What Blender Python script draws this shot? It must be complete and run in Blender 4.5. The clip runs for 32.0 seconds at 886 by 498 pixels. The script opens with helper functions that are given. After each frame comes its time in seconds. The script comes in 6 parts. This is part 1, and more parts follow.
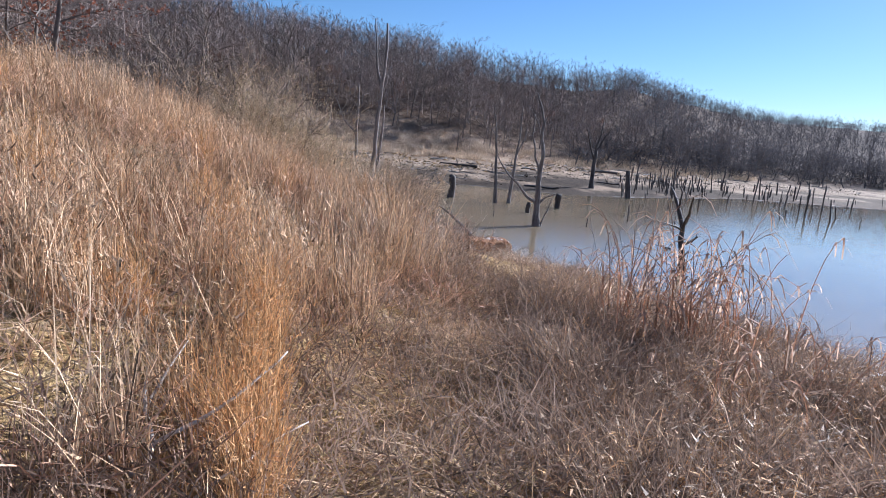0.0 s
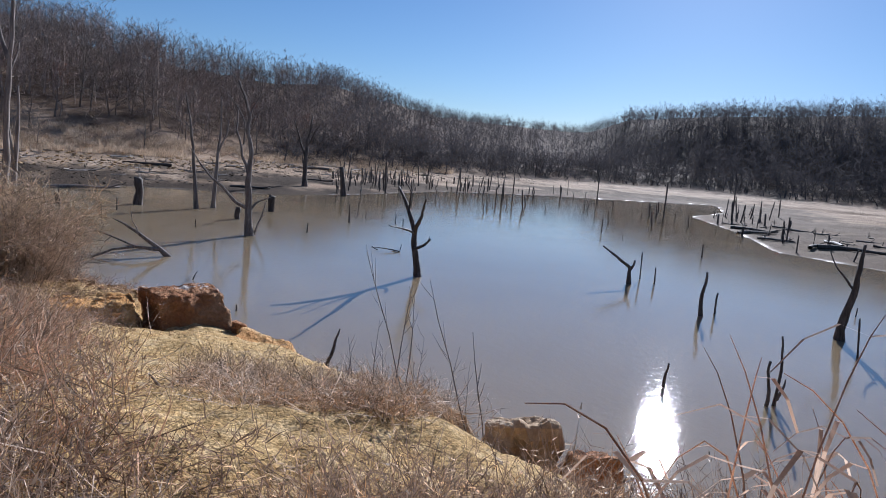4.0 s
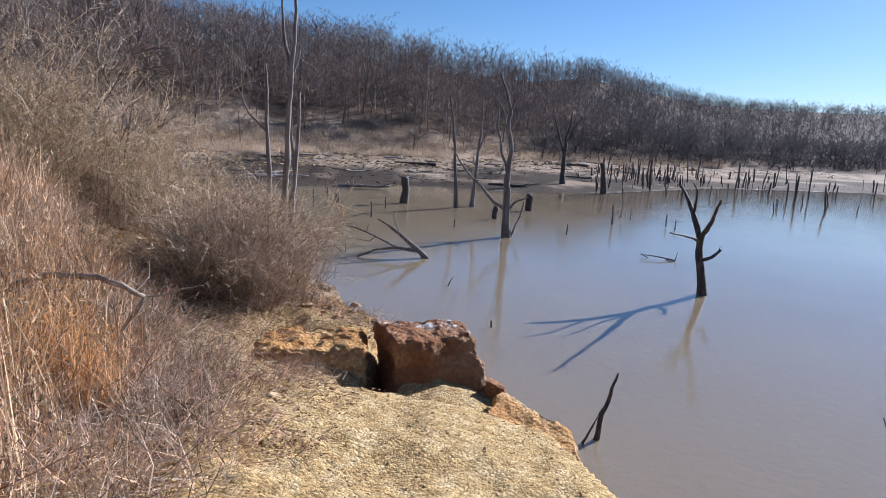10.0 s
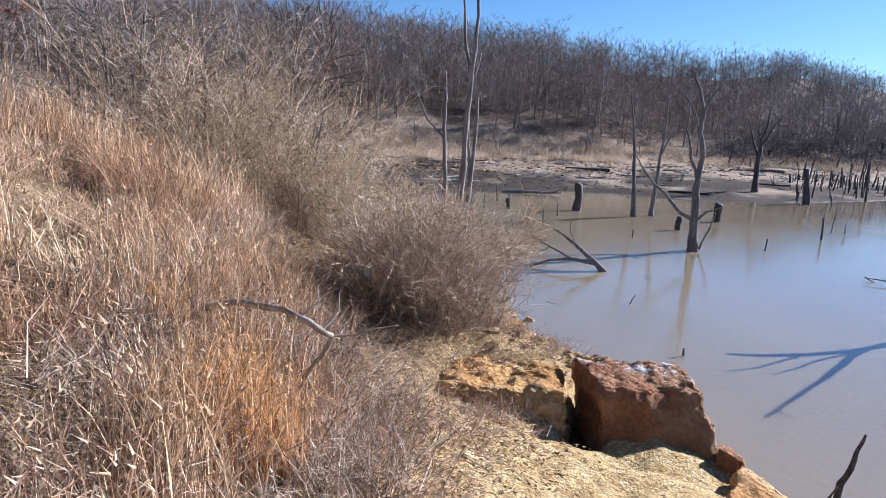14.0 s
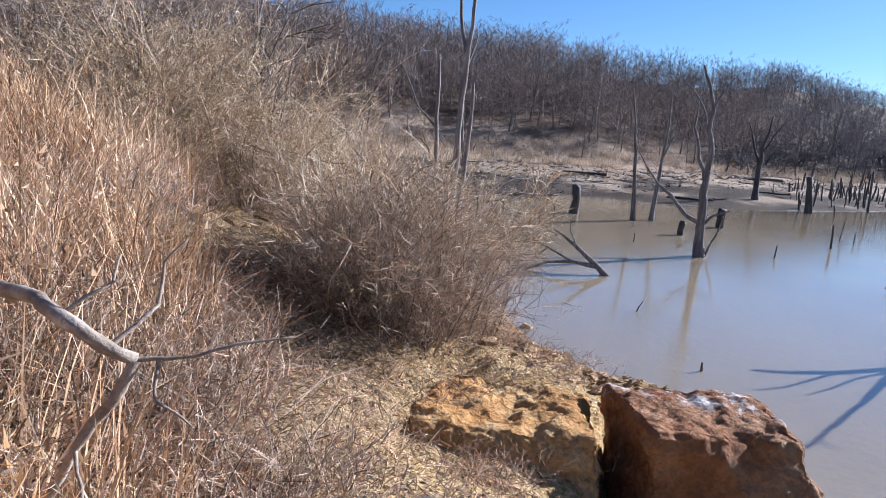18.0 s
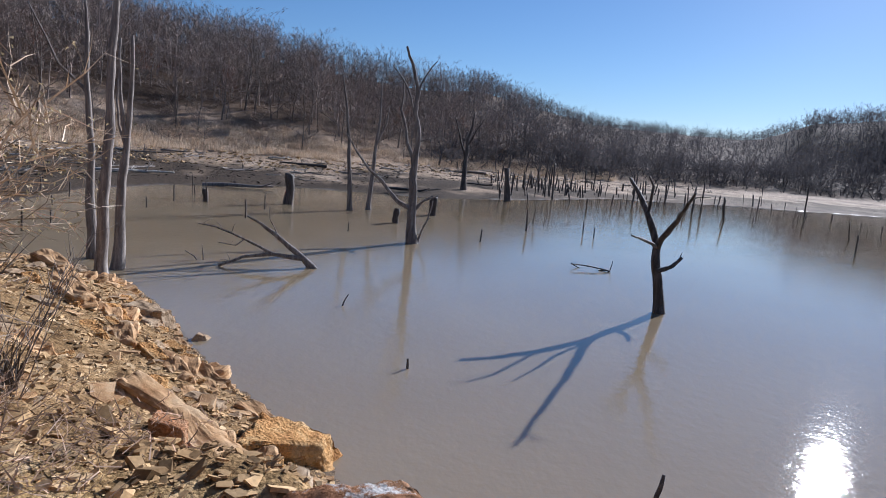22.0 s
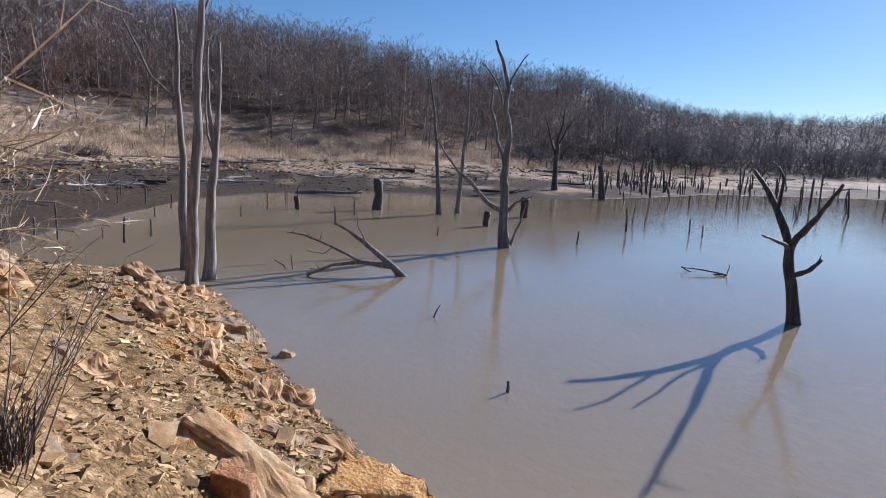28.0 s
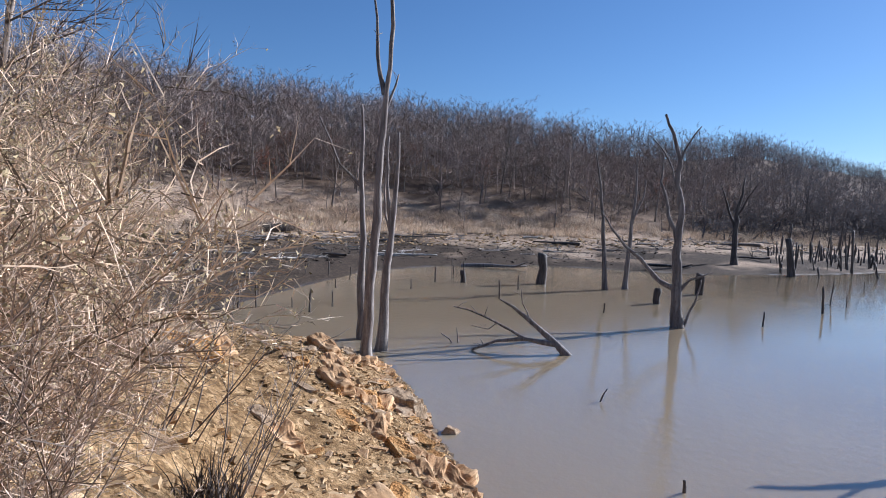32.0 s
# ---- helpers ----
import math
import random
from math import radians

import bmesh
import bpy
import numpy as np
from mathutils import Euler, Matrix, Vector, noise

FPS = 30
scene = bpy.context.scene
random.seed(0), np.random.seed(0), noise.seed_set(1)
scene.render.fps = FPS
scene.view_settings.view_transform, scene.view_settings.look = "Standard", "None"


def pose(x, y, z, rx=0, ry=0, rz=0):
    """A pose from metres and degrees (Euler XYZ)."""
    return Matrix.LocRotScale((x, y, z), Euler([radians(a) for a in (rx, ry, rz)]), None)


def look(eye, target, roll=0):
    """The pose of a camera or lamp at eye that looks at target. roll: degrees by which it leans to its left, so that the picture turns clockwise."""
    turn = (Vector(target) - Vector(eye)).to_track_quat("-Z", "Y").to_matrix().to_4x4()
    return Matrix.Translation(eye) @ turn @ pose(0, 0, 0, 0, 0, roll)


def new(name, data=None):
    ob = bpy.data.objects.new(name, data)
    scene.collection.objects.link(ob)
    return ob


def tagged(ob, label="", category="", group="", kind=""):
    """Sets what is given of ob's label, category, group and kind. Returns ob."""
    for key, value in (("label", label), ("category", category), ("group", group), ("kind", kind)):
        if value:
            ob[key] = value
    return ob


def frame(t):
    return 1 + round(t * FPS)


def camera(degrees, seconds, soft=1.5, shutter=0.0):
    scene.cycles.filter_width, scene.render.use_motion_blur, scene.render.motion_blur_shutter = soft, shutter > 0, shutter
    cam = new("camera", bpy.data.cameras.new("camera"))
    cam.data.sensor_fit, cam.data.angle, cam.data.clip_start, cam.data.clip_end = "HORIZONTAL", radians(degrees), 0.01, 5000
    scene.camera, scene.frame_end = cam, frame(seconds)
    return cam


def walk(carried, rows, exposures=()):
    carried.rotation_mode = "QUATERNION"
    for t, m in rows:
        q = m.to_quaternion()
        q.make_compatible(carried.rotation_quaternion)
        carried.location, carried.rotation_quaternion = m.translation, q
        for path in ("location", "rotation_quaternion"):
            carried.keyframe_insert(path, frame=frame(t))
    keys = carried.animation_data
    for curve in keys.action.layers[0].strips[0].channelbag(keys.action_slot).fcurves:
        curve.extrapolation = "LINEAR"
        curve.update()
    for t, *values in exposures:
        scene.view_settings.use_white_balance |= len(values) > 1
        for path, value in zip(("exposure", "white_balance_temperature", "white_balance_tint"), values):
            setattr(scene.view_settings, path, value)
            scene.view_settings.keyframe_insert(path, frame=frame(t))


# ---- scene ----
cam = camera(71.4, 32.0, 0.95)
PATH = [
    (0, (-0.684, -8.179, 6.239), (-0.884, -6.225, 5.863), 5.2),
    (0.5, (-0.856, -7.376, 6.233), (-1.033, -5.419, 5.864), 5.1),
    (1, (-0.925, -6.568, 6.270), (-1.071, -4.607, 5.904), 5.1),
    (1.5, (-1.037, -5.880, 6.230), (-1.135, -3.916, 5.867), 5.1),
    (2, (-1.058, -5.242, 6.235), (-0.990, -3.272, 5.897), 5.1),
    (2.5, (-1.008, -4.729, 6.334), (-0.750, -2.774, 6.001), 4.8),
    (3, (-0.914, -4.158, 6.382), (-0.424, -2.245, 6.069), 5.0),
    (3.5, (-0.799, -3.517, 6.237), (-0.136, -1.653, 5.938), 5.4),
    (5.5, (-0.439, -2.194, 6.23), (0.282, -0.356, 5.906), 5.1),
    (6, (-0.321, -1.908, 6.182), (0.399, -0.07, 5.86), 5.2),
    (6.5, (-0.311, -1.615, 6.147), (0.428, 0.215, 5.819), 5.2),
    (7, (-0.368, -1.311, 6.113), (0.376, 0.517, 5.789), 5.1),
    (7.5, (-0.363, -0.99, 6.082), (0.15, 0.912, 5.733), 4.4),
    (8, (-0.469, -0.711, 6.076), (-0.296, 1.247, 5.706), 4.1),
    (8.5, (-0.53, -0.431, 6.114), (-0.404, 1.53, 5.744), 3.8),
    (9, (-0.496, -0.067, 6.076), (-0.477, 1.896, 5.693), 3.4),
    (9.5, (-0.51, 0.271, 6.055), (-0.555, 2.234, 5.675), 3.2),
    (10, (-0.658, 0.61, 6.056), (-0.751, 2.572, 5.678), 3.1),
    (10.5, (-0.723, 0.988, 6.032), (-0.881, 2.945, 5.651), 3.0),
    (11, (-0.777, 1.232, 6.053), (-1.177, 3.153, 5.669), 2.5),
    (11.5, (-0.919, 1.301, 6.076), (-1.423, 3.2, 5.7), 2.6),
    (12, (-1.021, 1.307, 6.108), (-1.541, 3.203, 5.741), 2.5),
    (12.5, (-1.059, 1.306, 6.11), (-1.573, 3.204, 5.743), 2.4),
    (13, (-1.152, 1.352, 6.092), (-1.65, 3.252, 5.715), 2.6),
    (13.5, (-1.249, 1.466, 6.06), (-1.754, 3.363, 5.68), 2.5),
    (14, (-1.295, 1.647, 6.031), (-1.905, 3.512, 5.644), 2.3),
    (14.5, (-1.353, 1.793, 5.981), (-2.162, 3.581, 5.596), 1.8),
    (16.5, (-1.555, 2.536, 5.587), (-2.362, 4.325, 5.204), 2.3),
    (17, (-1.652, 2.89, 5.483), (-2.415, 4.697, 5.093), 2.5),
    (17.5, (-1.788, 3.313, 5.433), (-2.459, 5.158, 5.051), 3.1),
    (18, (-1.825, 3.679, 5.377), (-2.412, 5.554, 5.006), 3.7),
    (18.5, (-1.805, 4.021, 5.31), (-2.358, 5.907, 4.937), 3.4),
    (19, (-1.796, 4.449, 5.22), (-2.283, 6.353, 4.85), 3.6),
    (19.5, (-1.71, 4.83, 5.142), (-2.133, 6.75, 4.777), 3.7),
    (20, (-1.699, 5.226, 5.081), (-2.086, 7.154, 4.717), 4.2),
    (20.5, (-1.643, 5.654, 5.023), (-1.961, 7.596, 4.664), 4.3),
    (21, (-1.457, 6.049, 4.959), (-1.726, 7.998, 4.598), 4.0),
    (21.5, (-1.243, 6.515, 4.766), (-1.273, 8.485, 4.419), 4.4),
    (22, (-1.001, 6.772, 4.705), (-0.746, 8.73, 4.389), 5.1),
    (22.5, (-0.856, 7.109, 4.621), (-0.514, 9.054, 4.302), 5.0),
    (23, (-0.798, 7.413, 4.617), (-0.327, 9.332, 4.309), 5.1),
    (23.5, (-0.747, 7.625, 4.58), (-0.253, 9.539, 4.272), 5.0),
    (24, (-0.869, 7.896, 4.553), (-0.362, 9.806, 4.246), 5.3),
    (24.5, (-0.976, 8.109, 4.542), (-0.474, 10.021, 4.235), 4.8),
    (26.5, (-1.044, 8.344, 4.549), (-0.678, 10.284, 4.23), 3.5),
    (27, (-1.02, 8.353, 4.547), (-0.766, 10.31, 4.22), 2.9),
    (27.5, (-1.043, 8.303, 4.559), (-0.93, 10.273, 4.235), 3.0),
    (28, (-1.092, 8.239, 4.569), (-1.122, 10.211, 4.241), 2.8),
    (28.5, (-1.111, 8.162, 4.594), (-1.264, 10.127, 4.256), 2.3),
    (29, (-1.118, 8.098, 4.598), (-1.397, 10.049, 4.254), 2.1),
    (29.5, (-1.137, 8.048, 4.613), (-1.699, 9.935, 4.265), 1.8),
    (30, (-1.158, 8.102, 4.656), (-1.718, 10.006, 4.406), 1.8),
    (30.5, (-1.154, 8.106, 4.684), (-1.716, 10.022, 4.57), 2.0),
    (31, (-1.161, 8.085, 4.725), (-1.717, 10.003, 4.608), 1.9),
    (31.5, (-1.159, 8.102, 4.752), (-1.717, 10.019, 4.633), 1.9),
    (32, (-1.14, 8.111, 4.76), (-1.699, 10.028, 4.64), 2.0),
]
EXPOSURES = [(0, 0.95), (1, 0.75), (2, 0.62), (4, 0.45), (6, 0.34), (7, 0.34), (8, 0.46), (9, 0.6), (11, 0.85), (13, 1.05), (19, 1.05), (21, 0.8), (22, 0.52), (23, 0.4), (26.5, 0.47), (28, 0.63), (30, 0.8), (32, 0.75)]
walk(cam, [(t, look(eye, target, roll)) for t, eye, target, roll in PATH], [(t, stops + 0.24, 5320 + 420 * (0.7 - stops), 13) for t, stops in EXPOSURES])

# ---- world, sun, exposure ----
SUN_EL, SUN_AZ = radians(23.0), radians(42.0)
world = bpy.data.worlds.new("sky")
scene.world = world
world.use_nodes = True
wn, wl = world.node_tree.nodes, world.node_tree.links
wn.clear()
sky = wn.new("ShaderNodeTexSky")
sky.sky_type = "NISHITA"
sky.sun_disc = False
sky.sun_elevation, sky.sun_rotation = SUN_EL, SUN_AZ
sky.altitude, sky.air_density, sky.dust_density, sky.ozone_density = 200, 1.0, 0.14, 4.5
back = wn.new("ShaderNodeBackground")
back.inputs[1].default_value = 0.048
wout = wn.new("ShaderNodeOutputWorld")
wl.new(sky.outputs[0], back.inputs[0])
wl.new(back.outputs[0], wout.inputs[0])
sun = new("sun", bpy.data.lights.new("sun", "SUN"))
sun.data.energy, sun.data.angle, sun.data.color = 5.0, radians(0.53), (1.0, 0.94, 0.86)
sun_way = Vector((math.sin(SUN_AZ) * math.cos(SUN_EL), math.cos(SUN_AZ) * math.cos(SUN_EL), math.sin(SUN_EL)))
sun.matrix_world = look(sun_way * 200, (0, 0, 0))


# ---- materials ----
def mat(name, cols, scale=3.0, fine=40.0, rough=0.85, bump=0.3, vary=0.25, by="object", spec=0.15, dist=0.02, stretch=(1, 1, 1), thin=0.0):
    """Two scales of noise between colours, with grain, bump and a change from piece to piece."""
    m = bpy.data.materials.new(name)
    m.use_nodes = True
    n, l = m.node_tree.nodes, m.node_tree.links
    b = n["Principled BSDF"]
    tc = n.new("ShaderNodeTexCoord")
    mp = n.new("ShaderNodeMapping")
    mp.inputs["Scale"].default_value = stretch
    l.new(tc.outputs["Object"], mp.inputs[0])
    n1, n2 = n.new("ShaderNodeTexNoise"), n.new("ShaderNodeTexNoise")
    n1.inputs["Scale"].default_value, n1.inputs["Detail"].default_value, n1.inputs["Roughness"].default_value = scale, 6, 0.6
    n2.inputs["Scale"].default_value, n2.inputs["Detail"].default_value, n2.inputs["Roughness"].default_value = fine, 5, 0.7
    l.new(mp.outputs[0], n1.inputs[0])
    l.new(mp.outputs[0], n2.inputs[0])
    ramp = n.new("ShaderNodeValToRGB")
    e = ramp.color_ramp.elements
    while len(e) < len(cols):
        e.new(0.5)
    for k, c in enumerate(cols):
        e[k].position = 0.3 + 0.4 * k / max(1, len(cols) - 1)
        e[k].color = (*c, 1)
    l.new(n1.outputs[0], ramp.inputs[0])
    hsv = n.new("ShaderNodeHueSaturation")
    l.new(ramp.outputs[0], hsv.inputs["Color"])
    mul = n.new("ShaderNodeMath")
    mul.operation = "MULTIPLY_ADD"
    l.new(n2.outputs[0], mul.inputs[0])
    mul.inputs[1].default_value, mul.inputs[2].default_value = 1.1, 0.45
    if by == "island":
        g = n.new("ShaderNodeNewGeometry")
        rnd = g.outputs["Random Per Island"]
    else:
        g = n.new("ShaderNodeObjectInfo")
        rnd = g.outputs["Random"]
    mr = n.new("ShaderNodeMapRange")
    mr.inputs[3].default_value, mr.inputs[4].default_value = 1 - vary, 1 + vary
    l.new(rnd, mr.inputs[0])
    mm = n.new("ShaderNodeMath")
    mm.operation = "MULTIPLY"
    l.new(mul.outputs[0], mm.inputs[0])
    l.new(mr.outputs[0], mm.inputs[1])
    l.new(mm.outputs[0], hsv.inputs["Value"])
    l.new(hsv.outputs[0], b.inputs["Base Color"])
    b.inputs["Roughness"].default_value = rough
    b.inputs["Specular IOR Level"].default_value = spec
    if bump:
        bp = n.new("ShaderNodeBump")
        bp.inputs["Strength"].default_value, bp.inputs["Distance"].default_value = bump, dist
        l.new(n2.outputs[0], bp.inputs["Height"])
        l.new(bp.outputs[0], b.inputs["Normal"])
    if thin:
        tr, mx = n.new("ShaderNodeBsdfTranslucent"), n.new("ShaderNodeMixShader")
        l.new(hsv.outputs[0], tr.inputs["Color"])
        mx.inputs[0].default_value = thin
        l.new(b.outputs[0], mx.inputs[1])
        l.new(tr.outputs[0], mx.inputs[2])
        l.new(mx.outputs[0], n["Material Output"].inputs["Surface"])
    return m


M_DEAD = mat("weathered_wood", [(0.10, 0.085, 0.075), (0.20, 0.17, 0.15), (0.33, 0.29, 0.25)], 1.5, 12, 0.85, 0.6, 0.2, stretch=(6, 6, 0.7))
M_DARKWOOD = mat("wet_wood", [(0.045, 0.037, 0.032), (0.09, 0.075, 0.065), (0.17, 0.14, 0.12)], 1.5, 12, 0.7, 0.6, 0.25, stretch=(6, 6, 0.7))
M_PALEWOOD = mat("bleached_wood", [(0.30, 0.26, 0.21), (0.45, 0.40, 0.34), (0.58, 0.53, 0.46)], 2, 14, 0.85, 0.5, 0.2)
M_LIMB = mat("tan_dead_wood", [(0.18, 0.135, 0.10), (0.31, 0.245, 0.185), (0.48, 0.40, 0.32)], 6, 30, 0.85, 0.6, 0.1)
M_BARK = mat("bark", [(0.10, 0.078, 0.064), (0.17, 0.138, 0.115), (0.26, 0.22, 0.185)], 1.2, 10, 0.9, 0.4, 0.3)
M_TWIG = mat("woods_twigs", [(0.20, 0.15, 0.12), (0.30, 0.235, 0.195), (0.42, 0.345, 0.295)], 0.05, 3, 0.9, 0, 0.35, by="island", spec=0.05)
# Darker, greyer copy of the twigs: backlit shade put into the colour
M_BACKLITWOOD = mat("backlit_woods_twigs", [(0.075, 0.068, 0.07), (0.105, 0.095, 0.097), (0.14, 0.127, 0.127)], 0.05, 3, 0.95, 0, 0.08, by="island", spec=0.02, thin=0.35)
M_GREYWEED = mat("grey_weed_stems", [(0.26, 0.18, 0.12), (0.39, 0.29, 0.21), (0.53, 0.42, 0.32)], 0.8, 9, 0.6, 0, 0.75, by="island", thin=0.1, spec=0.2)
M_GRASS = mat("dry_grass", [(0.36, 0.205, 0.10), (0.505, 0.335, 0.19), (0.64, 0.48, 0.32)], 0.6, 9, 0.6, 0, 0.75, by="island", thin=0.15, spec=0.2)
M_GOLD = mat("golden_grass", [(0.50, 0.255, 0.095), (0.62, 0.37, 0.165), (0.70, 0.49, 0.275)], 0.8, 9, 0.6, 0, 0.7, by="island", thin=0.18, spec=0.2)
M_BROWNG = mat("brown_weeds", [(0.31, 0.165, 0.095), (0.46, 0.28, 0.175), (0.61, 0.44, 0.315)], 0.8, 9, 0.6, 0, 0.75, by="island", thin=0.12, spec=0.2)
M_SHRUB = mat("shrub_twigs", [(0.31, 0.21, 0.125), (0.46, 0.335, 0.22), (0.64, 0.51, 0.38)], 0.8, 9, 0.6, 0, 0.75, by="island", thin=0.08, spec=0.22)
M_SHRUBLEAF = mat("shrub_leaves", [(0.27, 0.205, 0.10), (0.40, 0.315, 0.17), (0.52, 0.43, 0.27)], 1.5, 9, 0.6, 0, 0.7, by="island", thin=0.35, spec=0.2)
M_TAWNY = mat("tawny_far_grass", [(0.45, 0.33, 0.22), (0.58, 0.45, 0.32), (0.69, 0.58, 0.45)], 0.3, 9, 0.7, 0, 0.4, by="island", thin=0.35, spec=0.1)
M_DUFF = mat("trodden_stems", [(0.17, 0.11, 0.075), (0.27, 0.185, 0.13), (0.40, 0.29, 0.21)], 0.8, 9, 0.9, 0, 0.5, by="island", thin=0.3)
M_RUST = mat("rust_leaves", [(0.14, 0.055, 0.035), (0.22, 0.09, 0.055), (0.30, 0.14, 0.09)], 0.8, 9, 0.85, 0, 0.4, by="island", thin=0.5)
M_STONE = mat("sandstone", [(0.29, 0.15, 0.062), (0.45, 0.275, 0.135), (0.55, 0.39, 0.23)], 2.2, 22, 0.9, 0.7, 0.25)
M_BLOCK = mat("red_sandstone", [(0.32, 0.13, 0.055), (0.42, 0.20, 0.09), (0.56, 0.37, 0.22)], 2.0, 18, 0.9, 1.0, 0.1, dist=0.05)
M_OCHRE = mat("ochre_sandstone", [(0.42, 0.19, 0.055), (0.53, 0.285, 0.10), (0.57, 0.40, 0.20)], 2.0, 18, 0.9, 0.8, 0.1, dist=0.03)
M_GREYSTONE = mat("weathered_stone", [(0.23, 0.145, 0.08), (0.37, 0.255, 0.15), (0.48, 0.37, 0.25)], 2.5, 22, 0.9, 0.7, 0.25)
M_PEBBLE = mat("pebbles", [(0.22, 0.125, 0.05), (0.40, 0.26, 0.125), (0.56, 0.41, 0.24)], 1.5, 30, 0.9, 0.2, 0.5, by="island")


def ground_material():
    """Ochre gravel, dark mud, pale flats and leaf litter, by the kind of soil stored on the sheet."""
    m = bpy.data.materials.new("ground_soil")
    m.use_nodes = True
    n, l = m.node_tree.nodes, m.node_tree.links
    b = n["Principled BSDF"]
    g = n.new("ShaderNodeNewGeometry")

    def noise_node(s, d=6, r=0.65):
        t = n.new("ShaderNodeTexNoise")
        t.inputs["Scale"].default_value, t.inputs["Detail"].default_value, t.inputs["Roughness"].default_value = s, d, r
        l.new(g.outputs["Position"], t.inputs[0])
        return t.outputs[0]

    def ramp(src, cols, lo=0.3, hi=0.7):
        r = n.new("ShaderNodeValToRGB")
        e = r.color_ramp.elements
        while len(e) < len(cols):
            e.new(0.5)
        for k, c in enumerate(cols):
            e[k].position, e[k].color = lo + (hi - lo) * k / (len(cols) - 1), (*c, 1)
        l.new(src, r.inputs[0])
        return r.outputs[0]

    def mix(f, a, c):
        x = n.new("ShaderNodeMix")
        x.data_type = "RGBA"
        l.new(f, x.inputs[0])
        l.new(a, x.inputs[6])
        l.new(c, x.inputs[7])
        return x.outputs[2]

    def att(name):
        a = n.new("ShaderNodeAttribute")
        a.attribute_name = name
        return a.outputs["Fac"]

    big, mid, fine = noise_node(0.5), noise_node(5), noise_node(45, 4, 0.75)
    far = noise_node(0.12, 8, 0.7)
    col = ramp(mid, [(0.29, 0.175, 0.072), (0.45, 0.305, 0.135), (0.57, 0.425, 0.235)])
    flats = ramp(far, [(0.20, 0.14, 0.09), (0.37, 0.27, 0.185), (0.53, 0.41, 0.295)])
    mud = ramp(mid, [(0.02, 0.016, 0.013), (0.05, 0.038, 0.029), (0.14, 0.10, 0.07)])
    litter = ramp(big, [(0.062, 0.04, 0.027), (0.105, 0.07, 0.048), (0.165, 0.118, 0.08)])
    straw = ramp(mid, [(0.12, 0.078, 0.042), (0.22, 0.148, 0.078), (0.36, 0.25, 0.14)])
    tawny = ramp(big, [(0.30, 0.205, 0.13), (0.41, 0.295, 0.20), (0.52, 0.39, 0.28)])
    rubble = ramp(mid, [(0.075, 0.043, 0.02), (0.22, 0.135, 0.062), (0.43, 0.29, 0.15)])
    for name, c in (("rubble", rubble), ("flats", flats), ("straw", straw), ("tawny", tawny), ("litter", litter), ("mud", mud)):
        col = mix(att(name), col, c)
    vo = n.new("ShaderNodeTexVoronoi")
    vo.inputs["Scale"].default_value, vo.inputs["Randomness"].default_value = 34.0, 1.0
    l.new(g.outputs["Position"], vo.inputs["Vector"])
    vs = n.new("ShaderNodeSeparateColor")
    l.new(vo.outputs["Color"], vs.inputs[0])
    grit = n.new("ShaderNodeMath")
    grit.operation = "MULTIPLY_ADD"
    l.new(vs.outputs[0], grit.inputs[0])
    grit.inputs[1].default_value = 0.6
    l.new(fine, grit.inputs[2])
    relief = n.new("ShaderNodeMath")
    relief.operation = "MULTIPLY_ADD"
    l.new(vo.outputs["Distance"], relief.inputs[0])
    relief.inputs[1].default_value = -0.7
    l.new(fine, relief.inputs[2])
    hsv = n.new("ShaderNodeHueSaturation")
    ma = n.new("ShaderNodeMath")
    ma.operation = "MULTIPLY_ADD"
    l.new(grit.outputs[0], ma.inputs[0])
    ma.inputs[1].default_value, ma.inputs[2].default_value = 1.35, -0.12
    l.new(ma.outputs[0], hsv.inputs["Value"])
    l.new(col, hsv.inputs["Color"])
    l.new(hsv.outputs[0], b.inputs["Base Color"])
    for socket, dry, wet in (("Roughness", 0.92, 0.22), ("Specular IOR Level", 0.04, 0.5)):
        mr = n.new("ShaderNodeMapRange")
        mr.inputs[3].default_value, mr.inputs[4].default_value = dry, wet
        l.new(att("wet"), mr.inputs[0])
        l.new(mr.outputs[0], b.inputs[socket])
    bp = n.new("ShaderNodeBump")
    bp.inputs["Strength"].default_value, bp.inputs["Distance"].default_value = 0.75, 0.026
    l.new(relief.outputs[0], bp.inputs["Height"])
    l.new(bp.outputs[0], b.inputs["Normal"])
    return m


